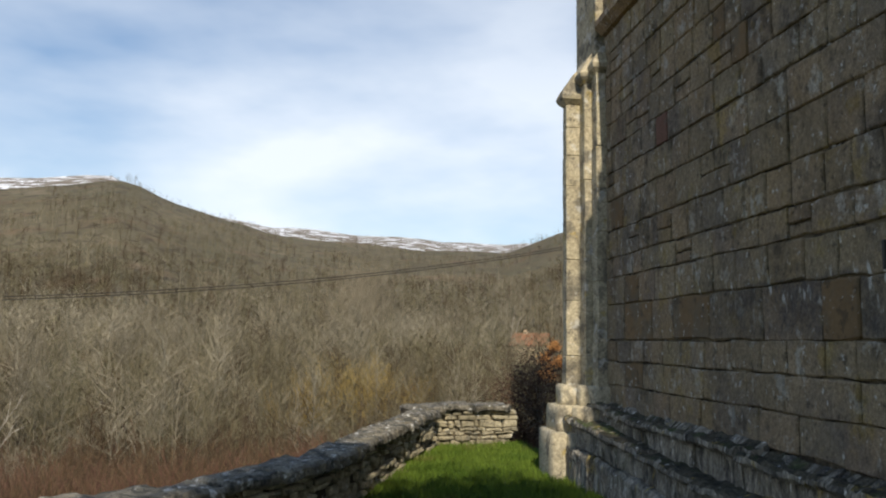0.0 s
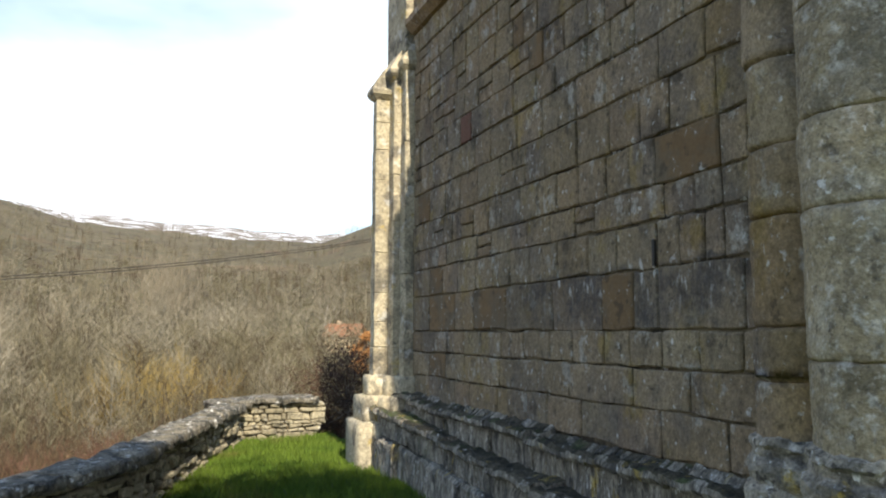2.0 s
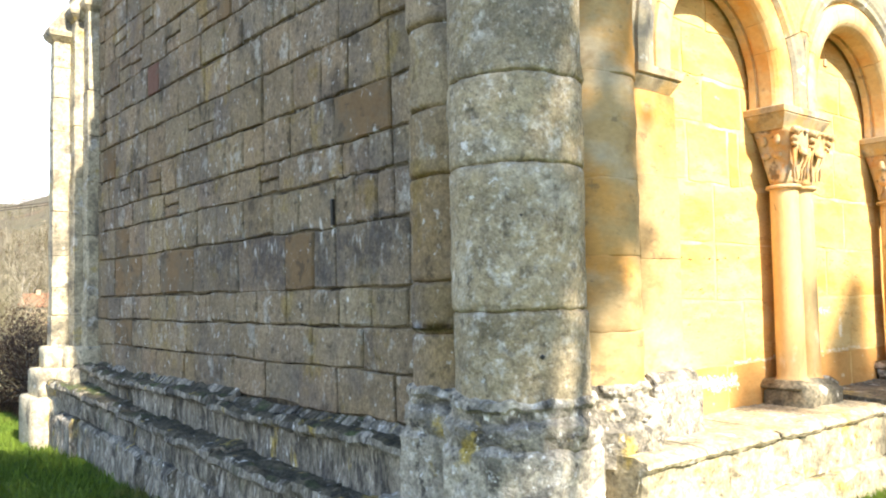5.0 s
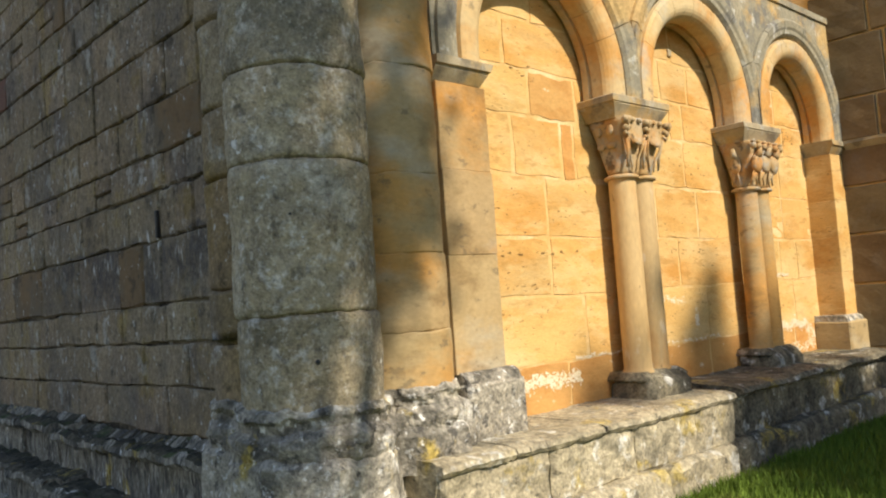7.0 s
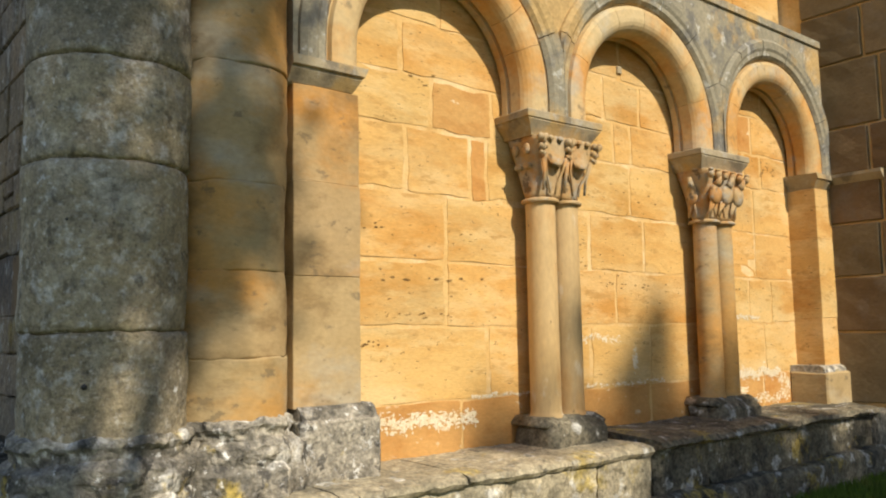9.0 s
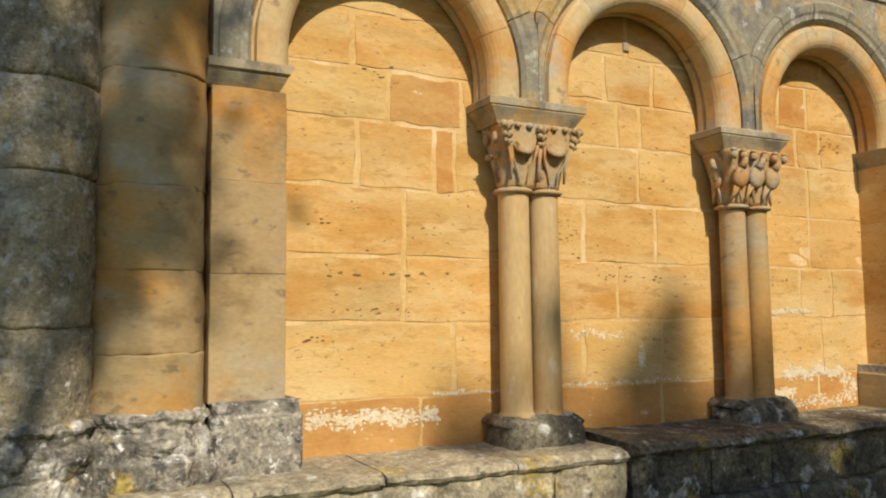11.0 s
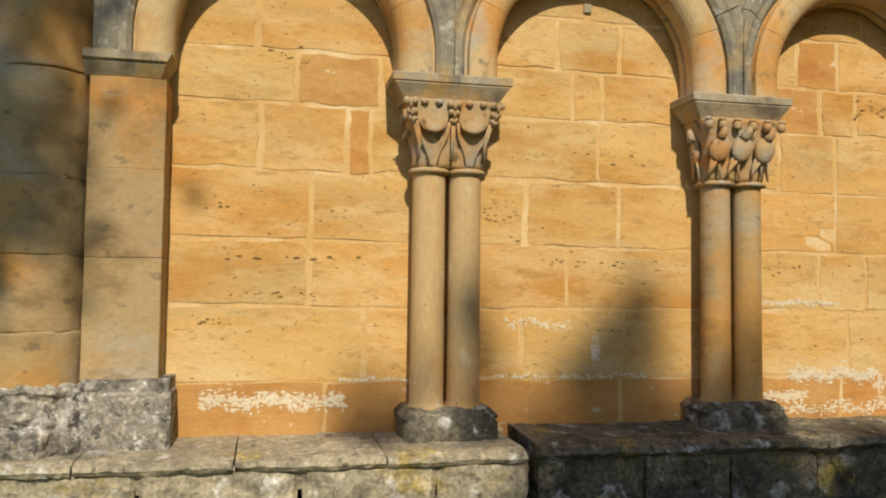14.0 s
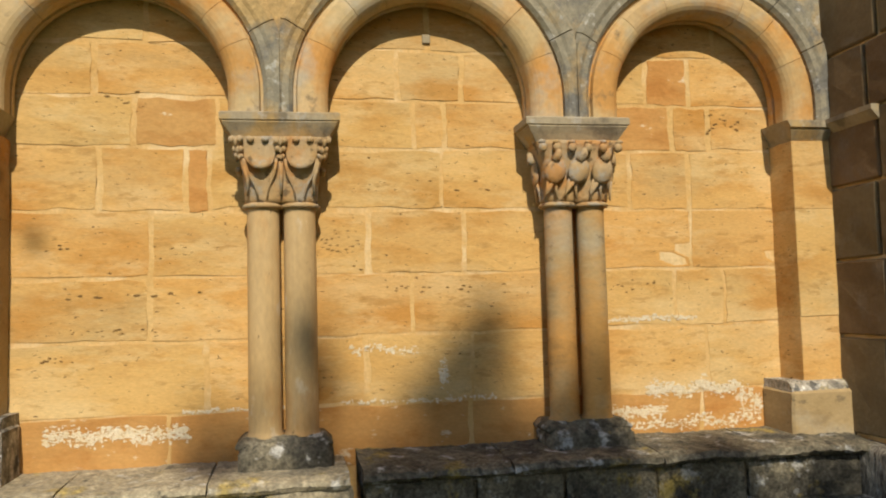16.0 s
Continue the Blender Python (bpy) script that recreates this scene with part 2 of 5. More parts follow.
CARVED = material("carved_capital_stone", (0.44, 0.275, 0.105), (0.44, 0.34, 0.21), 9, 0.9, 0.45, 50, 0.05,
                  [((0.48, 0.22, 0.055), 6, 0.52, 0.1, 0.7), ((0.37, 0.345, 0.29), 10, 0.52, 0.08, 0.75), ((0.07, 0.05, 0.03), 16, 0.57, 0.06, 0.7)])
ARCH = material("arch_stone", (0.52, 0.355, 0.155), (0.58, 0.445, 0.25), 2.4, 0.88, 0.18, 42, 0.05,
                [((0.56, 0.27, 0.06), 2.0, 0.49, 0.12, 0.8), ((0.42, 0.39, 0.31), 3.0, 0.54, 0.1, 0.65), ((0.14, 0.11, 0.07), 9, 0.60, 0.06, 0.6)], (1, 1, 1), 0.004)
HOOD = material("weathered_hood_stone", (0.225, 0.208, 0.155), (0.345, 0.30, 0.205), 3.6, 0.9, 0.4, 42, 0.07,
                [((0.14, 0.138, 0.13), 5, 0.50, 0.1, 0.75), (WHITE, 12, 0.58, 0.05, 0.5), ((0.52, 0.33, 0.11), 2.6, 0.52, 0.10, 0.7)], speck=0.12)
PLINTH = material("lichened_plinth_stone", (0.15, 0.133, 0.10), (0.30, 0.27, 0.212), 3.4, 0.95, 0.9, 26, 0.20,
                  [((0.06, 0.056, 0.048), 4.5, 0.49, 0.12, 0.8), ((0.40, 0.37, 0.31), 6.0, 0.57, 0.09, 0.7), (SOOT, 16, 0.55, 0.07, 0.7), (YELLOW, 4.6, 0.60, 0.06, 0.8), ((0.055, 0.07, 0.02), 5, 0.60, 0.08, 0.6), ((0.62, 0.61, 0.56), 26, 0.60, 0.05, 0.7)], (1, 1.6, 0.45), speck=0.42)
MOSSY = material("moss_dark_ledge", (0.045, 0.04, 0.024), (0.095, 0.082, 0.055), 5.0, 0.97, 1.0, 24, 0.15,
                 [((0.15, 0.13, 0.095), 6.0, 0.56, 0.1, 0.7), ((0.025, 0.024, 0.018), 11, 0.54, 0.08, 0.8), (WHITE, 14.0, 0.62, 0.05, 0.8), (YELLOW, 6.0, 0.61, 0.06, 0.6), ((0.05, 0.075, 0.02), 3.5, 0.55, 0.08, 0.7)], speck=0.35)
PALE_BASE = material("pale_lichened_base_stone", (0.26, 0.23, 0.178), (0.41, 0.37, 0.292), 4.0, 0.95, 0.9, 26, 0.10,
                     [((0.09, 0.083, 0.068), 5.0, 0.49, 0.1, 0.75), ((0.55, 0.53, 0.48), 7.0, 0.545, 0.09, 0.75), (YELLOW, 4.2, 0.58, 0.06, 0.8), (SOOT, 15, 0.565, 0.05, 0.75), ((0.66, 0.65, 0.61), 26, 0.59, 0.05, 0.7)], speck=0.32)
# worn bench stone in a lighter tone for the sunlit left half
LIT_BENCH = material("worn_sunlit_bench_stone", (0.30, 0.255, 0.165), (0.42, 0.36, 0.245), 3.0, 0.95, 0.7, 26, 0.10,
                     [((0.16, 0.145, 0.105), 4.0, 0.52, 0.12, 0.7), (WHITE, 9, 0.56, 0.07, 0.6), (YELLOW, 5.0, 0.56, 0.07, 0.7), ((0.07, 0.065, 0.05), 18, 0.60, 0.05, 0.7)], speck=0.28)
# same bench, mossy, with tree shade put into the darker colour
SHADED_BENCH = material("mossy_shaded_bench_stone", (0.135, 0.117, 0.08), (0.24, 0.208, 0.14), 3.0, 0.95, 0.8, 26, 0.12,
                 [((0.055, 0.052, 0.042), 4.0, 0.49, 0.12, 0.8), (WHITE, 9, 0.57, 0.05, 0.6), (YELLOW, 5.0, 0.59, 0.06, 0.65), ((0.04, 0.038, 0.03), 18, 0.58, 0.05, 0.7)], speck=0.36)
PIT = material("pitted_stone", (0.15, 0.085, 0.03), (0.26, 0.15, 0.05), 12, 0.97, 0.4, 60, 0.05)
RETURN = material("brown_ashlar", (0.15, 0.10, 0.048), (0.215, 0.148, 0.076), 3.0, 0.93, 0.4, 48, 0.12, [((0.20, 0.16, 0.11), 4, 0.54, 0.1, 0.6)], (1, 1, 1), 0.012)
BUTT = material("pale_buttress_stone", (0.38, 0.325, 0.215), (0.50, 0.44, 0.31), 3.0, 0.92, 0.5, 30, 0.10,
                [((0.12, 0.11, 0.09), 4.4, 0.51, 0.1, 0.75), (YELLOW, 5, 0.60, 0.06, 0.6), (WHITE, 8, 0.57, 0.07, 0.6), (SOOT, 12, 0.58, 0.06, 0.6)], speck=0.25)
RUBBLE = material("rubble_stone", (0.26, 0.225, 0.145), (0.40, 0.35, 0.235), 5, 0.95, 0.8, 34, 0.26, [((0.13, 0.12, 0.09), 6, 0.53, 0.1, 0.75), (WHITE, 11, 0.60, 0.05, 0.7), ((0.06, 0.055, 0.04), 16, 0.57, 0.06, 0.7)], speck=0.2)
COPING = material("grey_coping_stone", (0.13, 0.115, 0.085), (0.22, 0.198, 0.152), 5, 0.95, 1.0, 22, 0.16, [((0.05, 0.05, 0.042), 8, 0.50, 0.08, 0.85), (WHITE, 12, 0.57, 0.06, 0.75), ((0.16, 0.125, 0.05), 5, 0.58, 0.08, 0.6), (SOOT, 24, 0.56, 0.06, 0.7)], speck=0.3)
TURF = material("turf", (0.04, 0.07, 0.011), (0.075, 0.11, 0.02), 1.4, 0.95, 0.8, 22, 0.0, [((0.15, 0.15, 0.045), 0.9, 0.56, 0.14, 0.7)])
BLADE = material("grass_blades", (0.062, 0.115, 0.009), (0.125, 0.18, 0.018), 1.6, 0.8, 0.0, 40, 0.0, [((0.19, 0.15, 0.05), 1.1, 0.52, 0.12, 0.75)], (1, 1, 1), 0.0, 0.3, 0.35)
BARK = material("grey_bark", (0.13, 0.105, 0.08), (0.23, 0.20, 0.16), 3, 0.95, 0.5, 30, 0.18)
GREY_TWIG = material("grey_twigs", (0.18, 0.153, 0.105), (0.265, 0.228, 0.165), 0.5, 0.95, 0.0, 5, 0.15, (), (1, 1, 1), 0.0, 0.1, 0.4)
PALE_BARK = material("pale_bark", (0.30, 0.27, 0.225), (0.43, 0.395, 0.34), 2, 0.9, 0.4, 30, 0.15)
TWIG = material("brown_twigs", (0.115, 0.082, 0.046), (0.18, 0.132, 0.077), 0.35, 0.95, 0.0, 5, 0.12, [((0.185, 0.122, 0.07), 0.22, 0.56, 0.12, 0.6), ((0.15, 0.14, 0.075), 0.15, 0.50, 0.12, 0.8), ((0.07, 0.058, 0.036), 0.3, 0.54, 0.1, 0.8)], (1, 1, 1), 0.02, 0.1, 0.45)
OSIER = material("yellow_osier_twigs", (0.25, 0.165, 0.048), (0.34, 0.235, 0.075), 0.3, 0.9, 0.0, 5, 0.12, (), (1, 1, 1), 0.01, 0.1, 0.4)
BRAMBLE = material("reddish_bramble_twigs", (0.125, 0.07, 0.048), (0.18, 0.11, 0.075), 0.3, 0.95, 0.0, 5, 0.15, (), (1, 1, 1), 0.015, 0.1, 0.4)
WOODS = material("far_wood_twigs", (0.135, 0.115, 0.067), (0.205, 0.178, 0.112), 0.03, 0.95, 0.0, 2, 0.0, [((0.12, 0.112, 0.06), 0.05, 0.50, 0.1, 0.8), ((0.17, 0.115, 0.072), 0.04, 0.56, 0.1, 0.7), ((0.06, 0.05, 0.032), 0.07, 0.56, 0.08, 0.8), ((0.27, 0.235, 0.175), 0.11, 0.60, 0.06, 0.8)], (1, 1, 1), 0.0, 0.1, 0.4)
WOODS_PALE = material("grey_wood_twigs", (0.19, 0.168, 0.118), (0.28, 0.248, 0.18), 0.05, 0.95, 0.0, 2, 0.0, (), (1, 1, 1), 0.0, 0.1, 0.4)
WOODS_DARK = material("dark_wood_twigs", (0.055, 0.04, 0.026), (0.095, 0.068, 0.042), 0.05, 0.95, 0.0, 2, 0.0, (), (1, 1, 1), 0.0, 0.1, 0.4)
BEECH = material("orange_beech_leaves", (0.30, 0.135, 0.042), (0.40, 0.20, 0.07), 2, 0.8, 0.0, 20, 0.0, (), (1, 1, 1), 0.0, 0.2, 0.35)
HEDGE = material("dark_hedge_leaves", (0.055, 0.033, 0.020), (0.10, 0.06, 0.036), 4, 0.85, 0.0, 20, 0.0, (), (1, 1, 1), 0.0, 0.2, 0.4)
LEAF = material("evergreen_leaves", (0.03, 0.055, 0.015), (0.06, 0.09, 0.03), 2, 0.7, 0.0, 20, 0.1)
HILL = material("heath_hillside", (0.085, 0.072, 0.04), (0.15, 0.125, 0.074), 0.012, 0.97, 0.0, 0.25, 0.0, [((0.085, 0.08, 0.045), 0.035, 0.52, 0.1, 0.7), ((0.15, 0.095, 0.055), 0.05, 0.54, 0.1, 0.6), ((0.25, 0.205, 0.14), 0.02, 0.60, 0.1, 0.5), ((0.045, 0.036, 0.022), 0.11, 0.53, 0.08, 0.8), ((0.16, 0.13, 0.09), 0.3, 0.55, 0.1, 0.6)])
SNOW = material("snowy_summit", (0.16, 0.13, 0.10), (0.20, 0.17, 0.13), 0.02, 0.9, 0.0, 0.3, 0.0, [((0.80, 0.82, 0.86), 0.07, 0.515, 0.04, 1.0)], (1, 1, 2.5))
TILE = material("orange_roof_tile", (0.20, 0.095, 0.05), (0.27, 0.135, 0.075), 1.2, 0.9, 0.0, 6, 0.1)
RENDERED = material("cream_house_wall", (0.42, 0.31, 0.20), (0.50, 0.39, 0.26), 0.8, 0.9, 0.0, 6, 0.05)
DARK = material("dark_pane", (0.03, 0.028, 0.026), (0.05, 0.045, 0.04), 2, 0.4, 0.0, 6, 0.05)
CABLE = material("black_cable", (0.025, 0.022, 0.02), (0.04, 0.036, 0.03), 3, 0.6, 0.0, 6, 0.0)


# ---- mesh helpers ----
def part(name, bm, mat, parent=None, label=""):
    """Links a bmesh as one mesh object, under a thing or a part."""
    me = bpy.data.meshes.new(name)
    bm.to_mesh(me)
    bm.free()
    me.materials.append(mat)
    ob = new(name, me)
    if parent is not None:
        ob.parent = parent
    if label:
        ob["label"] = label
    return ob


def empty(name, label, category, kind="", group=""):
    ob = new(name)
    ob.empty_display_size = 0.1
    return tagged(ob, label, category, group, kind)


def smooth(ob):
    ob.data.polygons.foreach_set("use_smooth", [True] * len(ob.data.polygons))
    return ob


def loft(rows, closed=False, caps=True):
    """A skin over rows of points, each row an outline; closed rows run round."""
    bm = bmesh.new()
    vs = [[bm.verts.new(p) for p in row] for row in rows]
    n = len(rows[0])
    for a, b in zip(vs, vs[1:]):
        for i in range(n if closed else n - 1):
            j = (i + 1) % n
            bm.faces.new((a[i], a[j], b[j], b[i]))
    if caps and closed:
        bm.faces.new(vs[0][::-1])
        bm.faces.new(vs[-1])
    bmesh.ops.recalc_face_normals(bm, faces=bm.faces)
    return bm


def wear(bm, amp, scale, seed=0.0):
    for v in bm.verts:
        v.co += noise.noise_vector(v.co * scale + Vector((seed, seed * 1.7, 3.1))) * amp
    return bm


def block(x0, x1, y0, y1, z0, z1, bevel=0.008, cuts=0, amp=0.0, seed=0.0, scale=4.0):
    """A dressed stone: chamfered box, with cuts and wear for a rough one."""
    bm = bmesh.new()
    bmesh.ops.create_cube(bm, size=1.0)
    for v in bm.verts:
        v.co = Vector(((x0 + x1) / 2 + v.co.x * (x1 - x0), (y0 + y1) / 2 + v.co.y * (y1 - y0), (z0 + z1) / 2 + v.co.z * (z1 - z0)))
    if bevel:
        bmesh.ops.bevel(bm, geom=bm.edges[:], offset=bevel, segments=1, affect="EDGES", profile=0.5)
    if cuts:
        bmesh.ops.subdivide_edges(bm, edges=[e for e in bm.edges if e.calc_length() > 0.06], cuts=cuts, use_grid_fill=True)
    if amp:
        wear(bm, amp, scale, seed)
    return bm


def lathe(cx, cy, profile, segs=32, a0=0.0, a1=2 * math.pi):
    """A turned body: profile of (radius, z)."""
    full = abs(a1 - a0 - 2 * math.pi) < 1e-6
    n = segs if full else segs + 1
    rows = [[(cx + r * math.cos(a0 + (a1 - a0) * i / segs), cy + r * math.sin(a0 + (a1 - a0) * i / segs), z) for i in range(n)] for r, z in profile]
    return loft(rows, full)


def run(profile, axis, a, b, steps=1):
    """A moulding: a closed profile of (out, z) pushed along x or y; out is y for axis x, x for axis y."""
    rows = []
    for i in range(steps + 1):
        s = a + (b - a) * i / steps
        rows.append([(s, o, z) if axis == "x" else (o, s, z) for o, z in profile])
    return loft(rows, True)


def piece_row(rng, a, b, lo, hi, fixed=()):
    """Cuts a..b into stones between lo and hi long, keeping the fixed joints."""
    marks = sorted({a, b, *[f for f in fixed if a < f < b]})
    out = [a]
    for p, q in zip(marks, marks[1:]):
        n = max(1, round((q - p) / rng.uniform(lo, hi)))
        w = [rng.uniform(0.7, 1.3) for _ in range(n)]
        s, t = sum(w), p
        for x in w:
            t += x * (q - p) / s
            out.append(t)
        out[-1] = q
    return out


# ---- ground, hills ----
RIDGE = [(-180, 5.0), (-120, 6.0), (-60, 8.0), (-32, 9.0), (-21.4, 8.9), (-17, 9.75), (-14.9, 10.25), (-13.6, 10.1), (-11.3, 9.0), (-8, 8.2), (-4.5, 7.2), (4.2, 6.5), (12.2, 6.2), (16.1, 7.9), (24, 9.5), (60, 8.0), (120, 6.0), (180, 5.0)]
FAR = [(-180, 4.0), (-60, 7.0), (-32, 9.6), (-21.4, 9.5), (-17, 10.1), (-15.2, 10.35), (-14.2, 9.9), (-11, 8.3), (-4.5, 7.65), (4.2, 7.1), (12.2, 6.75), (16, 6.6), (60, 5.0), (180, 4.0)]
EYE0 = (-4.49, -2.09, 1.46)


def table(rows, a):
    for (p, u), (q, v) in zip(rows, rows[1:]):
        if p <= a <= q:
            s = (a - p) / (q - p)
            return u + (v - u) * s
    return rows[-1][1]


def beyond(x, y):
    """Metres outside the churchyard's low wall."""
    edge = -5.0 + 0.34 * (min(y, 8.4) - 3.5) if y > 3.5 else -5.0 - 1.15 * (3.5 - y)
    return max(edge - x, y - 8.35, 0.0)


def ground_z(x, y):
    """Height of the ground: the churchyard terrace, the valley beyond its low wall, and the hills."""
    dx, dy = x - EYE0[0], y - EYE0[1]
    d, a = math.hypot(dx, dy), math.degrees(math.atan2(dx, dy))
    out = beyond(x, y)
    yard = 0.2 - 0.03 * max(0.0, min(1.0, -y / 2))
    if out <= 0 and x > -2.4 and -3.2 < y < 0.3:           # the ground rises to the foot of the bench
        u, v = min(1.0, (x + 2.4) / 1.4), max(0.0, min(1.0, (y + 3.2) / 2.4))
        yard += 0.23 * u * u * (3 - 2 * u) * v * v * (3 - 2 * v)
    valley = -4.6 + 0.5 * noise.noise(Vector((x / 30, y / 30, 0)))
    z = yard + (valley - yard) * min(1.0, out / 16) ** 0.8 if out > 0 else yard
    if d > 120:
        top = 650 * math.tan(radians(table(RIDGE, a))) + EYE0[2]
        s = min(1.0, (d - 120) / 530)
        hump = 6 * noise.noise(Vector((x / 120, y / 120, 2))) * s * (1 - s) * 4 + 2.0 * noise.noise(Vector((x / 40, y / 40, 5))) * min(1, s * 2)
        z += (top - valley) * s ** 1.25 + hump
    if d > 650:
        z -= (d - 650) * 0.10
    return z


rings = [0.6 * 1.16 ** i for i in range(48)]
rings = [r for r in rings if r < 640] + [650, 680, 760]
spokes = 300
rows = []
for r in rings:
    rows.append([(EYE0[0] + r * math.sin(2 * math.pi * i / spokes), EYE0[1] + r * math.cos(2 * math.pi * i / spokes), 0) for i in range(spokes)])
rows = [[(x, y, ground_z(x, y)) for x, y, _ in row] for row in rows]
rows.insert(0, [(EYE0[0] + 0.01 * math.sin(2 * math.pi * i / spokes), EYE0[1] + 0.01 * math.cos(2 * math.pi * i / spokes), rows[0][0][2]) for i in range(spokes)])
ground_bm = loft(rows, True, False)
ground_bm.verts.ensure_lookup_table()
ground_bm.faces.new([ground_bm.verts[i] for i in range(spokes)][::-1])
ground = tagged(smooth(part("ground", ground_bm, HILL)), "grassy churchyard terrace above a brown wooded valley and hills", "ground", kind="structure")
ground.data.materials.append(TURF)
for p in ground.data.polygons:
    c = p.center
    if beyond(c.x - 0.45, c.y + 0.3) <= 0 and math.hypot(c.x, c.y) < 30:
        p.material_index = 1
rows = []
for d, k in ((700, 0.55), (1000, 0.93), (1100, 1.0), (1200, 0.97), (1800, 0.5)):
    row = []
    for i in range(240):
        a = -180 + 1.5 * i
        z = 1100 * math.tan(radians(table(FAR, a))) * k + (5 * noise.noise(Vector((a / 3.0, d / 200, 1))) + 2.5 * noise.noise(Vector((a / 0.9, d / 200, 4)))) * k
        row.append((d * math.sin(radians(a)) + EYE0[0], d * math.cos(radians(a)) + EYE0[1], z))
    rows.append(row)
tagged(smooth(part("backdrop", loft(rows, True, False), SNOW)), "far bare summits with patches of snow", "hills", kind="structure")

# ---- the church: arcade bay ----
SPRING = 2.40
BAYS = [(-0.689, 0.457, -1.45, -0.001), (0.690, 0.475, 0.001, 1.379), (2.045, 0.442, 1.381, 2.70)]   # centre, radius, limits
COURSES = [0.80, 1.08, 1.40, 1.685, 1.985, 2.28, 2.51, 2.76, 3.05]
JOINTS = [[-1.2, -0.50, 0.86, 1.55, 2.05, 2.72], [-1.2, -0.341, 0.384, 0.883, 1.54, 2.094, 2.72], [-1.2, -0.583, 0.05, 0.59, 1.36, 1.94, 2.20, 2.72],
          [-1.2, -0.583, 0.395, 0.858, 1.40, 2.032, 2.72], [-1.2, -0.80, -0.424, -0.325, 0.20, 0.755, 1.30, 1.709, 2.032, 2.72],
          [-1.2, -0.655, -0.285, 0.622, 0.775, 1.30, 1.948, 2.151, 2.72], [-1.2, -0.824, -0.05, 0.546, 0.865, 1.38, 1.82, 2.053, 2.72], [-1.2, -0.6, 0.2, 0.7, 1.6, 2.2, 2.72]]
rng = random.Random(4)
wall_arcade = tagged(part("wall_arcade", block(-1.45, 2.72, 0.002, 0.30, 0.5, 3.30, 0.0), LIME), "ochre limestone ashlar with pale lime mortar, sunlit", "wall", kind="structure")
for zi, marks in enumerate(JOINTS):
    z0, z1 = COURSES[zi], COURSES[zi + 1]
    for a, b in zip(marks, marks[1:]):
        g = rng.uniform(0.008, 0.017)
        bm = block(a + g, b - g, -rng.uniform(0.0, 0.0015), 0.04, z0 + rng.uniform(0.004, 0.013), z1 - rng.uniform(0.004, 0.013), 0.0015, 6)
        for v in bm.verts:
            v.co.x += rng.uniform(-0.003, 0.003)
            v.co.z += rng.uniform(-0.002, 0.002)
        wear(wear(bm, 0.010, 6.0, zi), 0.009, 17.0, zi + a)
        for v in bm.verts:
            v.co.y = min(v.co.y, 0.04) if v.co.y > 0.01 else max(-0.002, min(v.co.y, 0.0))
        rust = zi == 0 or (zi == 5 and a == -0.655) or (zi == 4 and a in (-0.424,)) or (zi == 6 and a in (1.82,)) or (zi == 5 and a == 1.30)
        part("ashlar_stone", bm, RUST if rust else OCHRE, wall_arcade)
# ragged smears of lime low on the wall
for x0, x1, zc, tall, n in ((-1.02, -0.42, 1.0, 0.034, 330), (1.76, 2.26, 1.085, 0.030, 300), (1.52, 1.86, 0.985, 0.024, 130), (1.62, 2.36, 0.92, 0.03, 150), (1.46, 2.05, 1.435, 0.010, 110), (2.26, 2.38, 1.0, 0.07, 80), (-0.45, 0.0, 1.085, 0.008, 40), (0.25, 1.0, 1.09, 0.012, 60), (0.72, 0.76, 1.22, 0.06, 40), (0.30, 0.62, 1.33, 0.02, 40)):
    bm = bmesh.new()
    for _ in range(2 * n):
        x = rng.uniform(x0, x1)
        z = zc + rng.gauss(0, tall * 0.5) + tall * 1.1 * noise.noise(Vector((x * 9, zc, 0)))
        w, h, k = 0.003 + 0.013 * rng.random() ** 2, 0.002 + 0.007 * rng.random() ** 2, rng.randint(5, 8)
        mid = bm.verts.new((x, -0.0032, z))
        ring = [bm.verts.new((x + w * math.cos(6.283 * q / k) * rng.uniform(0.6, 1.2), -0.0024 - 0.0004 * rng.random(), z + h * math.sin(6.283 * q / k) * rng.uniform(0.6, 1.5))) for q in range(k)]
        for q in range(k):
            bm.faces.new((mid, ring[q], ring[(q + 1) % k]))
    bmesh.ops.recalc_face_normals(bm, faces=bm.faces)
    part("lime_smear", bm, PLASTER, wall_arcade, "ragged white lime smear")
# weathered pits and small chips in the soft beds of the stone
for x0, x1, zc, dz, n, r in ((-1.0, -0.3, 1.61, 0.012, 9, 0.009), (-0.98, -0.55, 1.455, 0.012, 16, 0.005), (-1.05, -0.4, 1.83, 0.03, 10, 0.005), (0.19, 0.37, 1.83, 0.09, 26, 0.006), (0.35, 1.1, 1.62, 0.02, 14, 0.006),
                             (0.4, 1.0, 2.1, 0.12, 12, 0.006), (1.6, 2.3, 1.60, 0.03, 16, 0.005), (2.15, 2.4, 2.43, 0.05, 22, 0.006), (-0.85, -0.6, 2.48, 0.06, 10, 0.006), (-1.05, -0.9, 1.33, 0.02, 8, 0.006)):
    bm = bmesh.new()
    for _ in range(n):
        x, z, s = rng.uniform(x0, x1), zc + rng.gauss(0, dz * 0.6), r * rng.uniform(0.5, 1.3)
        k = rng.randint(5, 8)
        bm.faces.new([bm.verts.new((x + s * rng.uniform(0.9, 2.2) * math.cos(6.283 * q / k), -0.0026, z + s * 0.7 * rng.uniform(0.6, 1.1) * math.sin(6.283 * q / k))) for q in range(k)][::-1])
    part("eroded_pits", bm, PIT, wall_arcade, "small dark weathered pits")
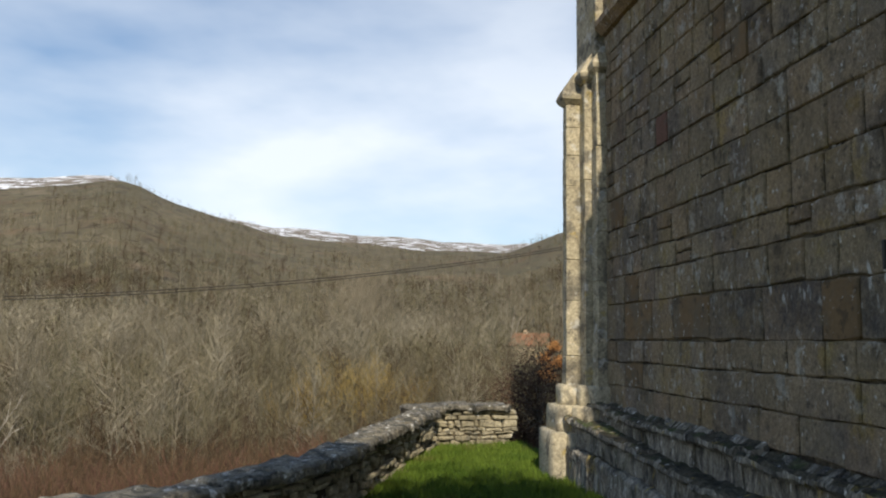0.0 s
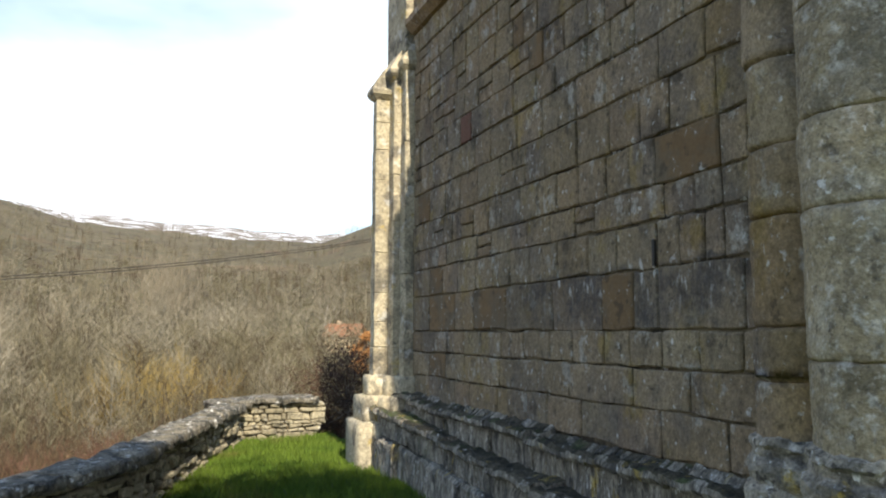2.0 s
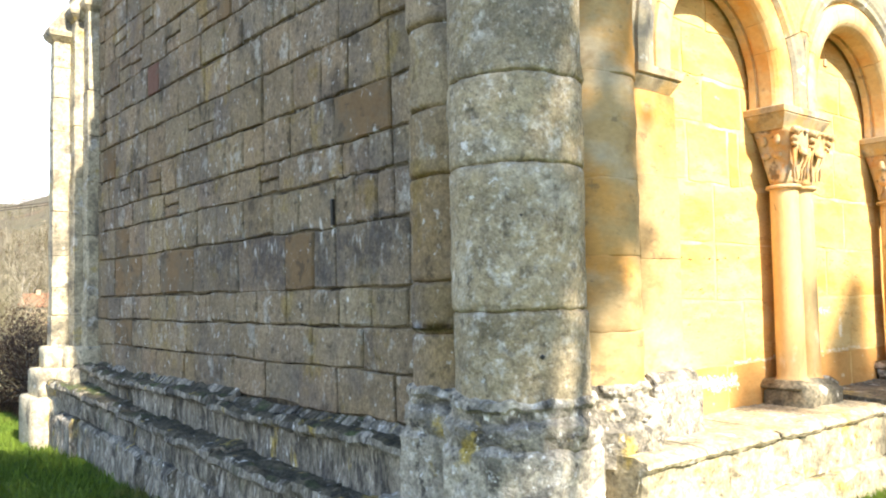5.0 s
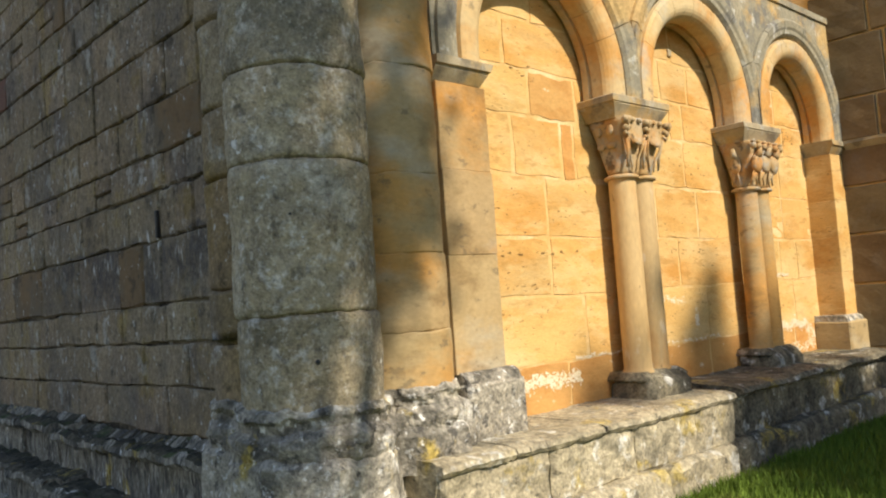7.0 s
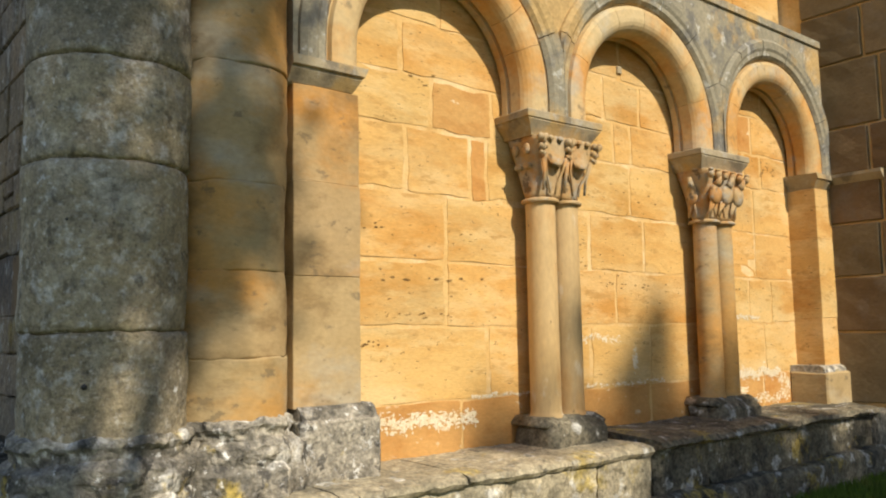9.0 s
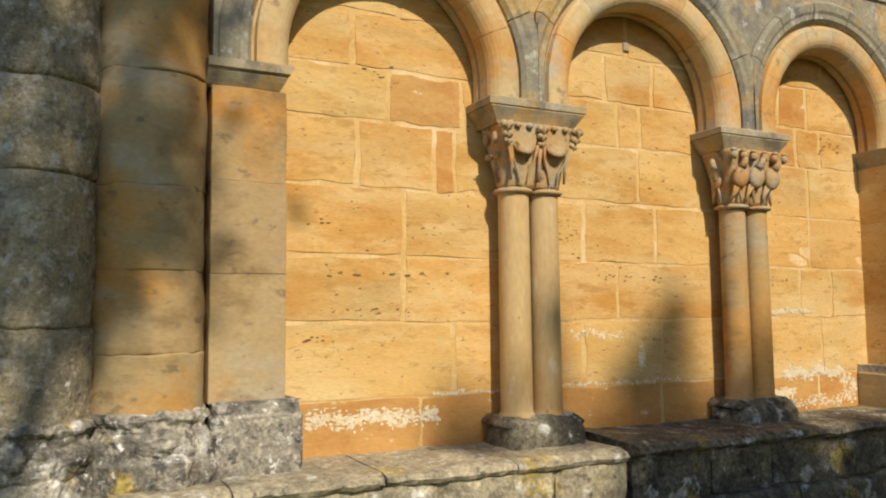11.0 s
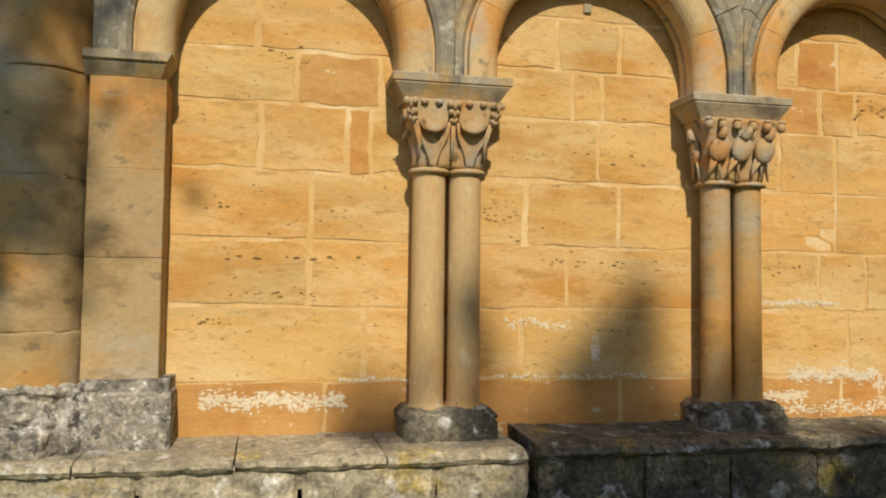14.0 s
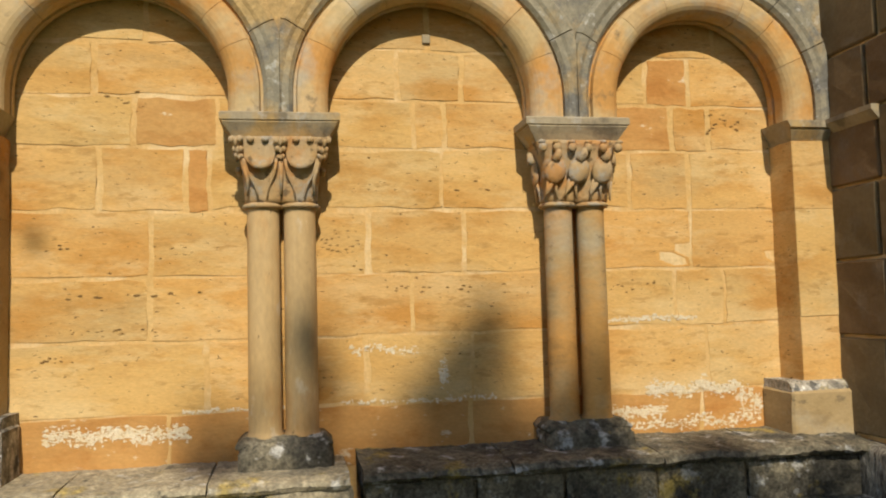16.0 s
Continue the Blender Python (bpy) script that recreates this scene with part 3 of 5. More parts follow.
part("drain_hole", block(0.675, 0.715, -0.012, 0.01, 2.795, 2.84, 0.004), ABACUS, wall_arcade)


def ring_section(r, prof, th, cx, lo, hi):
    """Points of a profile (dr, y) at the angle th of an arch; below the centre it runs straight down."""
    pts = []
    for dr, y in prof:
        if th < 0:
            x, z = cx + (r + dr), SPRING + 0.095 * (1 + th)
        elif th > math.pi:
            x, z = cx - (r + dr), SPRING + 0.095 * (1 - (th - math.pi))
        else:
            x, z = cx + (r + dr) * math.cos(th), SPRING + 0.095 + (r + dr) * math.sin(th)
        pts.append((min(max(x, lo), hi), y, z))
    return pts


ROLL = [(0.30, -0.02), (0.0, -0.02), (0.0, -0.058), (0.016, -0.064), (0.016, -0.076), (0.0, -0.084)]
ROLL += [(0.072 - 0.072 * math.cos(a), -0.125 - 0.075 * math.sin(a)) for a in [math.pi * 0.5 * i / 6 for i in range(1, 7)]]
ROLL += [(0.120, -0.199), (0.140, -0.190), (0.146, -0.165), (0.158, -0.165), (0.16, -0.15), (0.30, -0.15)]
LABEL = [(0.158, -0.14), (0.160, -0.185), (0.178, -0.204), (0.205, -0.206), (0.222, -0.216), (0.262, -0.222), (0.285, -0.205), (0.285, -0.14)]
for bi, (cx, r, lo, hi) in enumerate(BAYS):
    arch = empty("arch", "round-headed stone arch with a roll moulding and weathered hood", "arch", "structure", "arches of the arcade")
    n = 8
    cuts = [-1.0] + [math.pi * (i + rng.uniform(-0.12, 0.12)) / n for i in range(1, n)] + [math.pi + 1.0]
    for a, b in zip(cuts, cuts[1:]):
        ths = [t for t in [-1.0, 0.0] if a <= t < b] or [a + 0.002]
        if a < 0:
            ths = [-1.0, 0.0]
        last = [math.pi, math.pi + 1.0] if b > math.pi else [b - 0.002]
        s0, s1 = max(a, 0.0), min(b, math.pi)
        ths += [s0 + (s1 - s0) * i / 5 for i in range(1, 5)] + last
        dr = rng.uniform(-0.002, 0.002)
        bm = loft([ring_section(r + dr, ROLL, t, cx, lo, hi) for t in ths], True)
        part("voussoir", bm, ARCH, arch)
    n = 7
    for i in range(n):
        a, b = math.pi * i / n, math.pi * (i + 1) / n
        ths = [a + 0.004 + (b - a - 0.008) * j / 6 for j in range(7)]
        if i == 0:
            ths = [-1.0] + ths
        if i == n - 1:
            ths += [math.pi + 1.0]
        part("hood_stone", loft([ring_section(r, LABEL, t, cx, lo, hi) for t in ths], True), HOOD, arch)

# spandrels above the arches, with a weathered ledge
xs = sorted({round(-1.45 + (2.70 + 1.45) * i / 160, 4) for i in range(161)})
top_z, rows_f = 3.36, []
for x in xs:
    zb = SPRING
    for cx, r, lo, hi in BAYS:
        if lo - 0.01 <= x <= hi + 0.01 and abs(x - cx) < r + 0.24:
            zb = max(zb, SPRING + 0.095 + math.sqrt((r + 0.24) ** 2 - (x - cx) ** 2))
    rows_f.append([(x, -0.185, zb), (x, -0.187, (zb + top_z) / 2), (x, -0.185, top_z - 0.05), (x, -0.20, top_z - 0.045), (x, -0.20, top_z), (x, 0.16, top_z + 0.10), (x, 0.16, zb), (x, 0.0, zb)])
wall_spandrel = tagged(part("wall_spandrel", loft(rows_f, True), HOOD), "weathered grey-cream stone spandrels under a sloping ledge", "wall", kind="structure")
wall_upper = tagged(part("wall_upper", block(-1.94, 2.72, 0.10, 0.5, 3.2, 7.4, 0.0), JOINT), "ochre ashlar wall set back above the arcade", "wall", kind="structure")
for i, z in enumerate((3.46, 3.80, 4.12, 4.45)):
    marks = piece_row(rng, -1.45, 2.70, 0.35, 0.75)
    for a, b in zip(marks, marks[1:]):
        part("ashlar_stone", block(a + 0.004, b - 0.004, 0.085, 0.14, z + 0.004, z + (0.34, 0.32, 0.33, 2.9)[i] - 0.004, 0.005), OCHRE if rng.random() < 0.5 else RETURN, wall_upper)


# ---- columns ----
def shaft_profile(z0, z1, r, astragal=True):
    p = [(r * 1.20, z0), (r * 1.22, z0 + 0.012), (r * 1.16, z0 + 0.026), (r * 1.06, z0 + 0.034), (r * 1.0, z0 + 0.05)]
    p += [(r * (1.0 - 0.03 * i / 8), z0 + 0.05 + (z1 - z0 - 0.06) * i / 8) for i in range(1, 9)]
    return p + [(r * 0.97, z1)]


def blob(bm, c, r, lean=0.0, turn=0.0, seg=10):
    """A rounded lump of carving: centre, three radii, lean in the picture plane and turn about the upright."""
    m = Matrix.Translation(c) @ Matrix.Rotation(turn, 4, "Z") @ Matrix.Rotation(lean, 4, "Y") @ Matrix.Diagonal((*r, 1))
    bmesh.ops.create_uvsphere(bm, u_segments=seg, v_segments=max(6, seg - 2), radius=1.0, matrix=m)


def cord(bm, pts, r0, r1, seg=7):
    """A tapering rib through points."""
    pts = [Vector(p) for p in pts]
    rings = []
    for i, p in enumerate(pts):
        d = (pts[min(i + 1, len(pts) - 1)] - pts[max(i - 1, 0)]).normalized()
        u = d.orthogonal().normalized()
        v = d.cross(u)
        r = r0 + (r1 - r0) * i / (len(pts) - 1)
        rings.append([bm.verts.new(p + u * (r * math.cos(6.283 * q / seg)) + v * (r * math.sin(6.283 * q / seg))) for q in range(seg)])
    for a, b in zip(rings, rings[1:]):
        for q in range(seg):
            bm.faces.new((a[q], a[(q + 1) % seg], b[(q + 1) % seg], b[q]))
    bm.faces.new(rings[0][::-1])
    bm.faces.new(rings[-1])


def bell_half(v):
    return 0.160 + 0.038 * v ** 1.8, 0.080 + 0.040 * v ** 1.8


def carved(kind):
    """A twin capital: two joined bells with their carving in the round."""
    n, rows = 64, []
    for j in range(15):
        v = j / 14
        hw, hd = bell_half(v)
        row = []
        for i in range(n):
            a = 2 * math.pi * i / n
            k = 2.0 + 5.0 * v
            c, s = math.cos(a), math.sin(a)
            x = hw * abs(c) ** (2 / k) * (1 if c > 0 else -1)
            y = hd * abs(s) ** (2 / k) * (1 if s > 0 else -1)
            pinch = 1 - 0.28 * (1 - v) ** 2 * math.exp(-(x / 0.035) ** 2)
            row.append((x, y * pinch, 0.285 * v))
        rows.append(row)
    bm = loft(rows, True)
    r = random.Random(40 + kind)

    def on(u, v, out=0.0):
        """A place on the front of the bell, u from -1 to 1; past that it turns on to the sides."""
        hw, hd = bell_half(v)
        if abs(u) <= 1:
            return Vector((u * hw, -hd - out, 0.285 * v))
        s = 1 if u > 0 else -1
        return Vector((s * (hw + out), -hd + (abs(u) - 1) * 2 * hd, 0.285 * v))

    if kind == 0:
        for c in (-1.0, 0.0, 1.0):                       # stacked scrolls at the corners and the middle
            for v, rad in ((0.93, 0.026), (0.80, 0.021), (0.69, 0.016)):
                p = on(c * 0.98, v, 0.018)
                for s in (-1, 1):
                    blob(bm, p + Vector((s * rad * 0.62, 0, r.uniform(-0.003, 0.003))), (rad * 0.62, rad * 0.8, rad * 0.72))
                blob(bm, p + Vector((0, -0.006, -rad * 0.3)), (rad * 0.35, rad * 0.7, rad * 0.9))
            cord(bm, [on(c * 0.9, 0.10, 0.002), on(c * 0.86, 0.35, 0.008), on(c * 0.92, 0.62, 0.012)], 0.006, 0.011)
        for c in (-0.5, 0.5):                            # broad leaves with a drooping lip
            rows = []
            for v, out, wide in ((0.95, 0.000, 0.30), (0.86, 0.006, 0.36), (0.74, 0.014, 0.38), (0.64, 0.026, 0.36), (0.56, 0.038, 0.31), (0.515, 0.043, 0.26), (0.49, 0.038, 0.24), (0.50, 0.026, 0.24), (0.55, 0.008, 0.25)):
                rows.append([on(c + wide * q / 5, v + 0.05 * (abs(q) / 5) ** 2, out * (1 - 0.55 * (q / 5) ** 2) + 0.003 * (q % 2)) for q in range(-5, 6)])
            vs = [[bm.verts.new(p) for p in row] for row in rows]
            for ra, rb in zip(vs, vs[1:]):
                for q in range(10):
                    bm.faces.new((ra[q], ra[q + 1], rb[q + 1], rb[q]))
            for q in (-0.16, 0.16):
                blob(bm, on(c + q, 0.95, 0.012), (0.017, 0.012, 0.013))
            for s in (-1, 1):
                cord(bm, [on(c + s * 0.12, 0.06, 0.001), on(c + s * 0.18, 0.25, 0.004), on(c + s * 0.34, 0.45, 0.012), on(c + s * 0.40, 0.66, 0.018)], 0.004, 0.008)
        for s in (-1, 1):
            for u in (1.35, 1.7):
                blob(bm, on(s * u, 0.80, 0.010), (0.012, 0.020, 0.028))
                blob(bm, on(s * u, 0.52, 0.014), (0.014, 0.026, 0.016))
    else:
        for c, lean in ((-0.70, 0.30), (-0.04, 0.42), (0.64, 0.30), (1.5, 0.2), (-1.5, 0.2)):      # swelling bodies on thin legs
            p = on(c, 0.50, 0.016)
            side = abs(c) > 1
            blob(bm, p, (0.017, 0.034, 0.060) if side else (0.052, 0.030, 0.064), 0 if side else lean, 0, 12)
            t = c + (0.0 if side else 0.34 * lean)
            cord(bm, [on(c, 0.66, 0.022), on(t, 0.76, 0.024), on(t, 0.86, 0.022)], 0.024, 0.012)
            for s in (-0.10, 0.10):
                cord(bm, [on(c + s - lean * 0.4, 0.36, 0.016), on(c + s * 1.4 - lean * 0.5, 0.20, 0.010), on(c + s * 1.6 - lean * 0.5, 0.03, 0.010)], 0.008, 0.005)
            cord(bm, [on(c - lean * 0.35, 0.34, 0.018), on(c - lean * 0.8, 0.18, 0.014), on(c - lean * 1.1, 0.06, 0.010)], 0.013, 0.004)
        for c in (-1.0, -0.62, -0.22, 0.2, 0.60, 1.0):   # knobs below the abacus
            p = on(c * 0.97, 0.87, 0.016)
            blob(bm, p, (0.021, 0.020, 0.024))
            blob(bm, on(c * 0.97, 0.96, 0.012), (0.018, 0.016, 0.010))
    return bm


COL_Y = -0.112
for ci, cx in enumerate((0.0, 1.375)):
    col = empty("twin_column", ("pair of slender cream stone shafts under a leaf-carved capital", "pair of pitted tan stone shafts under a capital carved with swelling forms")[ci], "column", group="twin columns of the arcade")
    col.location = (cx, 0, 0)
    for sx in (-0.081, 0.079):
        ob = smooth(part("shaft", lathe(sx, COL_Y, shaft_profile(0.955, 1.985, 0.073 if ci == 0 else 0.069), 32), SHAFT if ci == 0 else TAN, col))
        ring = [(0.060, 1.975), (0.086, 1.978), (0.093, 1.987), (0.086, 1.997), (0.07, 2.003)]
        smooth(part("astragal", lathe(sx, COL_Y, ring, 32), CARVED, col))
    bell = carved(ci)
    bmesh.ops.translate(bell, verts=bell.verts, vec=(0, COL_Y, 2.0))
    smooth(part("capital", wear(bell, 0.002, 30.0), CARVED, col, ("capital carved with leaves and scrolls", "capital carved with paired swelling forms")[ci]))
    w0, w1 = (0.205, 0.262) if ci == 0 else (0.20, 0.255)
    rows = []
    for hw, yf, z in ((w0, -0.215 + 0.03, 2.283), (w0 + 0.005, -0.19, 2.295), (w1 - 0.010, -0.222, 2.352), (w1 - 0.012, -0.219, 2.357), (w1, -0.226, 2.362), (w1, -0.226, 2.392), (w1 - 0.004, -0.222, 2.397)):
        rows.append([(-hw, 0.03, z), (-hw, yf, z), (-hw * 0.4, yf, z), (hw * 0.4, yf, z), (hw, yf, z), (hw, 0.03, z)])
    part("abacus", wear(loft(rows, True), 0.003, 9), ABACUS, col, "grey chamfered abacus slab")
    base = block(-0.195, 0.215, -0.255, 0.0, 0.77, 0.955, 0.03, 3, 0.018, ci * 3.0, 7.0)
    smooth(part("base", base, SHADED_BENCH, col, "worn mossy base block"))
    smooth(part("base_moulding", wear(loft([[(-0.19 * s, 0.0, z), (-0.19 * s, -0.205 * s, z), (-0.06, -0.21 * s, z), (0.06, -0.21 * s, z), (0.195 * s, -0.205 * s, z), (0.195 * s, 0.0, z)] for s, z in ((1.05, 0.94), (1.08, 0.952), (1.02, 0.965), (0.96, 0.975), (0.9, 0.985))], True), 0.004, 12), SHADED_BENCH, col))


def pilaster(x0, x1, label, mat, lean, impost_x, base_x, mitre, courses):
    p = empty("pilaster", label, "pilaster", group="end pilasters of the arcade")
    for z0, z1 in zip(courses, courses[1:]):
        rr = rng.uniform(-0.003, 0.003)
        part("pilaster_stone", wear(block(x0, x1, -0.196 + rr, 0.02, z0, z1, 0.0025, 3), 0.004, 9.0, 1.0), mat, p)
    a, b = impost_x
    pr = [(-0.18, 2.298), (-0.19, 2.305), (-0.222, 2.350), (-0.222, 2.358), (-0.236, 2.364), (-0.236, 2.398), (0.02, 2.400), (0.02, 2.298)]
    rows = []
    for x, k in ((a, 1 if mitre < 0 else 0), (b, 1 if mitre > 0 else 0)):
        rows.append([(x - (mitre * 0.05 * (1 - (q - 2.298) / 0.1) if k and q < 2.37 else 0), y, q) for y, q in pr])
    part("impost", loft(rows, True), ABACUS, p, "grey chamfered impost slab")
    a, b = base_x
    part("base_moulding", wear(run([(-0.20, 1.118), (-0.222, 1.105), (-0.232, 1.09), (-0.245, 1.06), (0.02, 1.06), (0.02, 1.118)], "x", a + 0.01, b - 0.01, 6), 0.004, 12), PALE_BASE, p)
    part("base", block(a, b, -0.255, 0.0, 0.80, 1.075, 0.012, 3, 0.006, 2.0, 6.0), TAN if lean else PALE_BASE, p, "lichened pilaster base block")
    return p


pilaster(-1.453, -1.166, "square-edged tan limestone pilaster with a grey impost", TAN, 0, (-1.475, -1.146), (-1.45, -1.112), 1, (1.115, 1.59, 1.94, 2.302))
pilaster(2.492, 2.705, "narrow cream limestone pilaster with patched stone", OCHRE, 1, (2.452, 2.712), (2.385, 2.72), -1, (1.115, 1.43, 1.96, 2.302))

# ---- the corner pier of round columns ----
pier = empty("corner_pier", "corner pier of stout round lichened stone columns", "pier")
part("core", block(-1.945, -1.44, -0.05, 0.45, 0.4, 7.4, 0.0), DRUM, pier)


def stacked(cx, cy, r, marks, mat, label, groove, segs=80):
    """Round drums one on the other, their joints eaten away to the depth of groove."""
    for z0, z1 in zip(marks, marks[1:]):
        rr = r + rng.uniform(-0.003, 0.003)
        dx, dy = rng.uniform(-0.003, 0.003), rng.uniform(-0.003, 0.003)
        g = groove * 0.45
        prof = [(rr - groove * 1.3, z0 - 0.002), (rr - groove, z0 + g * 0.5), (rr - groove * 0.35, z0 + g), (rr, z0 + g * 1.8 + 0.006)]
        n = max(3, int((z1 - z0) / 0.045)) if z1 < 4 else 3
        prof += [(rr, z0 + (z1 - z0) * (0.1 + 0.8 * t / n)) for t in range(n + 1)]
        prof += [(rr, z1 - g * 1.4 - 0.006), (rr - groove * 0.35, z1 - g), (rr - groove, z1 - g * 0.5), (rr - groove * 1.3, z1 + 0.002)]
        bm = wear(wear(wear(lathe(cx + dx, cy + dy, prof, segs), 0.007, 5.0, z0), 0.006, 15.0, z0), 0.003, 42.0, z0)
        smooth(part("column_stone", bm, mat, pier, label))


stacked(-2.076, -0.115, 0.247, [1.05, 1.393, 1.905, 2.22, 2.62, 3.0, 3.4, 3.9, 7.4], DRUM, "", 0.010)
stacked(-1.660, -0.100, 0.203, [1.06, 1.30, 1.59, 1.89, 2.306, 2.72, 3.2, 7.4], TAN, "tan round column stone", 0.002)
stacked(-2.000, 0.300, 0.205, [1.05, 1.304, 1.509, 1.931, 2.206, 2.548, 2.95, 3.3, 3.8, 7.4], GREY, "", 0.018)
# worn round mouldings, then eight-sided blocks, below the columns
for cx, cy, r, z in ((-2.076, -0.115, 0.252, 1.085), (-1.660, -0.10, 0.206, 1.10), (-2.0, 0.30, 0.209, 1.085)):
    prof = [(r - 0.01, z + 0.010), (r + 0.012, z + 0.002), (r + 0.020, z - 0.02), (r + 0.006, z - 0.04), (r + 0.006, z - 0.062), (r + 0.030, z - 0.085), (r + 0.036, z - 0.115), (r + 0.028, z - 0.15), (r + 0.01, z - 0.2)]
    fine = []
    for (r0, z0), (r1, z1) in zip(prof, prof[1:]):
        fine += [(r0 + (r1 - r0) * q / 4, z0 + (z1 - z0) * q / 4) for q in range(4)]
    part("base_moulding", wear(wear(wear(lathe(cx, cy, fine + [prof[-1]], 96), 0.014, 7.0, cx), 0.011, 19.0, cy), 0.008, 44.0, cx), PALE_BASE, pier, "worn lichen-covered round base")


def octagon_block(cx, cy, apothem, z0, z1, seed):
    """A worn eight-sided base stone with a rounded upper edge."""
    rows = []
    heights = [(0.0, z0 + (z1 - z0 - 0.03) * q / 7) for q in range(8)] + [(0.012, z1 - 0.012), (0.03, z1), (0.09, z1 + 0.006), (apothem * 0.8, z1 + 0.01)]
    for inset, z in heights:
        R = (apothem - inset) / math.cos(math.pi / 8)
        ring = [Vector((cx + R * math.cos(math.pi / 8 + q * math.pi / 4), cy + R * math.sin(math.pi / 8 + q * math.pi / 4), z)) for q in range(8)]
        rows.append([tuple(ring[q].lerp(ring[(q + 1) % 8], t / 8)) for q in range(8) for t in range(8)])
    return wear(wear(wear(loft(rows, True), 0.016, 4.0, seed), 0.011, 14.0, seed), 0.007, 37.0, seed)


for i, (cx, cy, ap, z0, z1) in enumerate(((-2.076, -0.115, 0.285, 0.58, 0.93), (-1.665, -0.10, 0.245, 0.80, 0.96), (-2.0, 0.30, 0.245, 0.55, 0.93),
                                        (-2.08, -0.115, 0.395, 0.05, 0.62), (-2.02, 0.32, 0.36, 0.05, 0.60))):
    part("base_block", octagon_block(cx, cy, ap, z0, z1, i * 2.3), PALE_BASE, pier, "worn lichened eight-sided plinth block")
part("base_block", wear(wear(block(-1.84, -1.43, -0.285, 0.0, 0.80, 1.03, 0.03, 6, 0.012, 4.0, 5.0), 0.011, 15.0, 6.0), 0.007, 36.0, 2.0), PALE_BASE, pier, "worn lichened plinth block")

# ---- the stone bench under the arcade ----
bench = empty("stone_bench", "long worn mossy stone bench and step below the arcade", "bench")
marks = [-1.80, -1.42, -0.86, -0.30, 0.27]
for i, (a, b) in enumerate(zip(marks, marks[1:])):
    pr = [(0.05, 0.72), (-0.40, 0.72), (-0.42, 0.792), (-0.445, 0.800), (-0.458, 0.818), (-0.452, 0.836), (-0.40, 0.848), (-0.22, 0.852), (0.05, 0.858)]
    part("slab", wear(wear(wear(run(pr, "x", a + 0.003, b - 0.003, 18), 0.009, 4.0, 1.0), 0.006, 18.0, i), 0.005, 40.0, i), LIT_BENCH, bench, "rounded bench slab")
# right half: moss plus painted tree shade in the stone colour
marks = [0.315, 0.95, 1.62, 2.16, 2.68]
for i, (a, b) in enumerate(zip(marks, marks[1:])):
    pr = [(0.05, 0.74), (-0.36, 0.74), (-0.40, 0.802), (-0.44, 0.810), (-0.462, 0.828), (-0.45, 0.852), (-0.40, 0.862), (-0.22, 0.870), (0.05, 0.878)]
    part("slab", wear(wear(wear(run(pr, "x", a + 0.003, b - 0.003, 20), 0.010, 4.0, 9.0), 0.008, 18.0, i), 0.007, 40.0, i), SHADED_BENCH, bench, "mossy bench slab, darkened for tree shade")
marks = [-1.80, -1.2, -0.62, -0.1, 0.285]
for i, (a, b) in enumerate(zip(marks, marks[1:])):
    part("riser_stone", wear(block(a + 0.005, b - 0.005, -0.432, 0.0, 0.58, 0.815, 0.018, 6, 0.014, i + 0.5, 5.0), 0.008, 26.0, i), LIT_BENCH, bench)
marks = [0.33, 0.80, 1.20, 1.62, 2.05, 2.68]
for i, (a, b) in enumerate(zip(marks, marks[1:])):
    part("riser_stone", wear(block(a + 0.005, b - 0.005, -0.405, 0.0, 0.58, 0.81, 0.018, 6, 0.012, i + 7.5, 5.0), 0.008, 26.0, i), SHADED_BENCH, bench)
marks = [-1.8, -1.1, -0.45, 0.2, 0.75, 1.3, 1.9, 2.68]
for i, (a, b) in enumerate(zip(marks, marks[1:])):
    # colour switches from the sunlit to the shaded tone near x 0.3
    part("step_stone", wear(wear(block(a + 0.006, b - 0.006, -0.50 + rng.uniform(-0.015, 0.015), 0.0, 0.05, 0.60 + rng.uniform(-0.008, 0.008), 0.03, 6, 0.02, i + 3.5, 4.0), 0.010, 16, i), 0.006, 36.0, i), LIT_BENCH if b < 0.3 else SHADED_BENCH, bench)

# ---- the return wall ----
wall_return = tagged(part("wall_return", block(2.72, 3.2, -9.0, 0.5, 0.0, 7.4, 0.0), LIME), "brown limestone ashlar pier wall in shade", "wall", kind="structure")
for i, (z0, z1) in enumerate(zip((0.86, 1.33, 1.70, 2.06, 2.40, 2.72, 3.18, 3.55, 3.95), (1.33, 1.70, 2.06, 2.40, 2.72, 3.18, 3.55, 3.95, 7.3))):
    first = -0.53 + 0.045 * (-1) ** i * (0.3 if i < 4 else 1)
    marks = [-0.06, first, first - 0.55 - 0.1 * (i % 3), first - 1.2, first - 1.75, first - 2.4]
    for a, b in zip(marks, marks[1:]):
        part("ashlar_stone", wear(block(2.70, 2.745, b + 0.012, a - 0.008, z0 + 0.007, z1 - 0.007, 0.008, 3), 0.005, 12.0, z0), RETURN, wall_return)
part("string_course", run([(2.70, 2.335), (2.69, 2.345), (2.665, 2.375), (2.660, 2.378), (2.660, 2.402), (2.73, 2.404), (2.73, 2.335)], "y", -0.235, -0.56, 4), ABACUS, wall_return, "grey chamfered string course")
for i in range(5):
    smooth(part("plinth_stone", block(2.61, 2.79, -0.75 - 0.55 * i, -0.205 - 0.55 * i, 0.1, 0.84, 0.03, 2, 0.012, i, 4.0), PLINTH, wall_return))

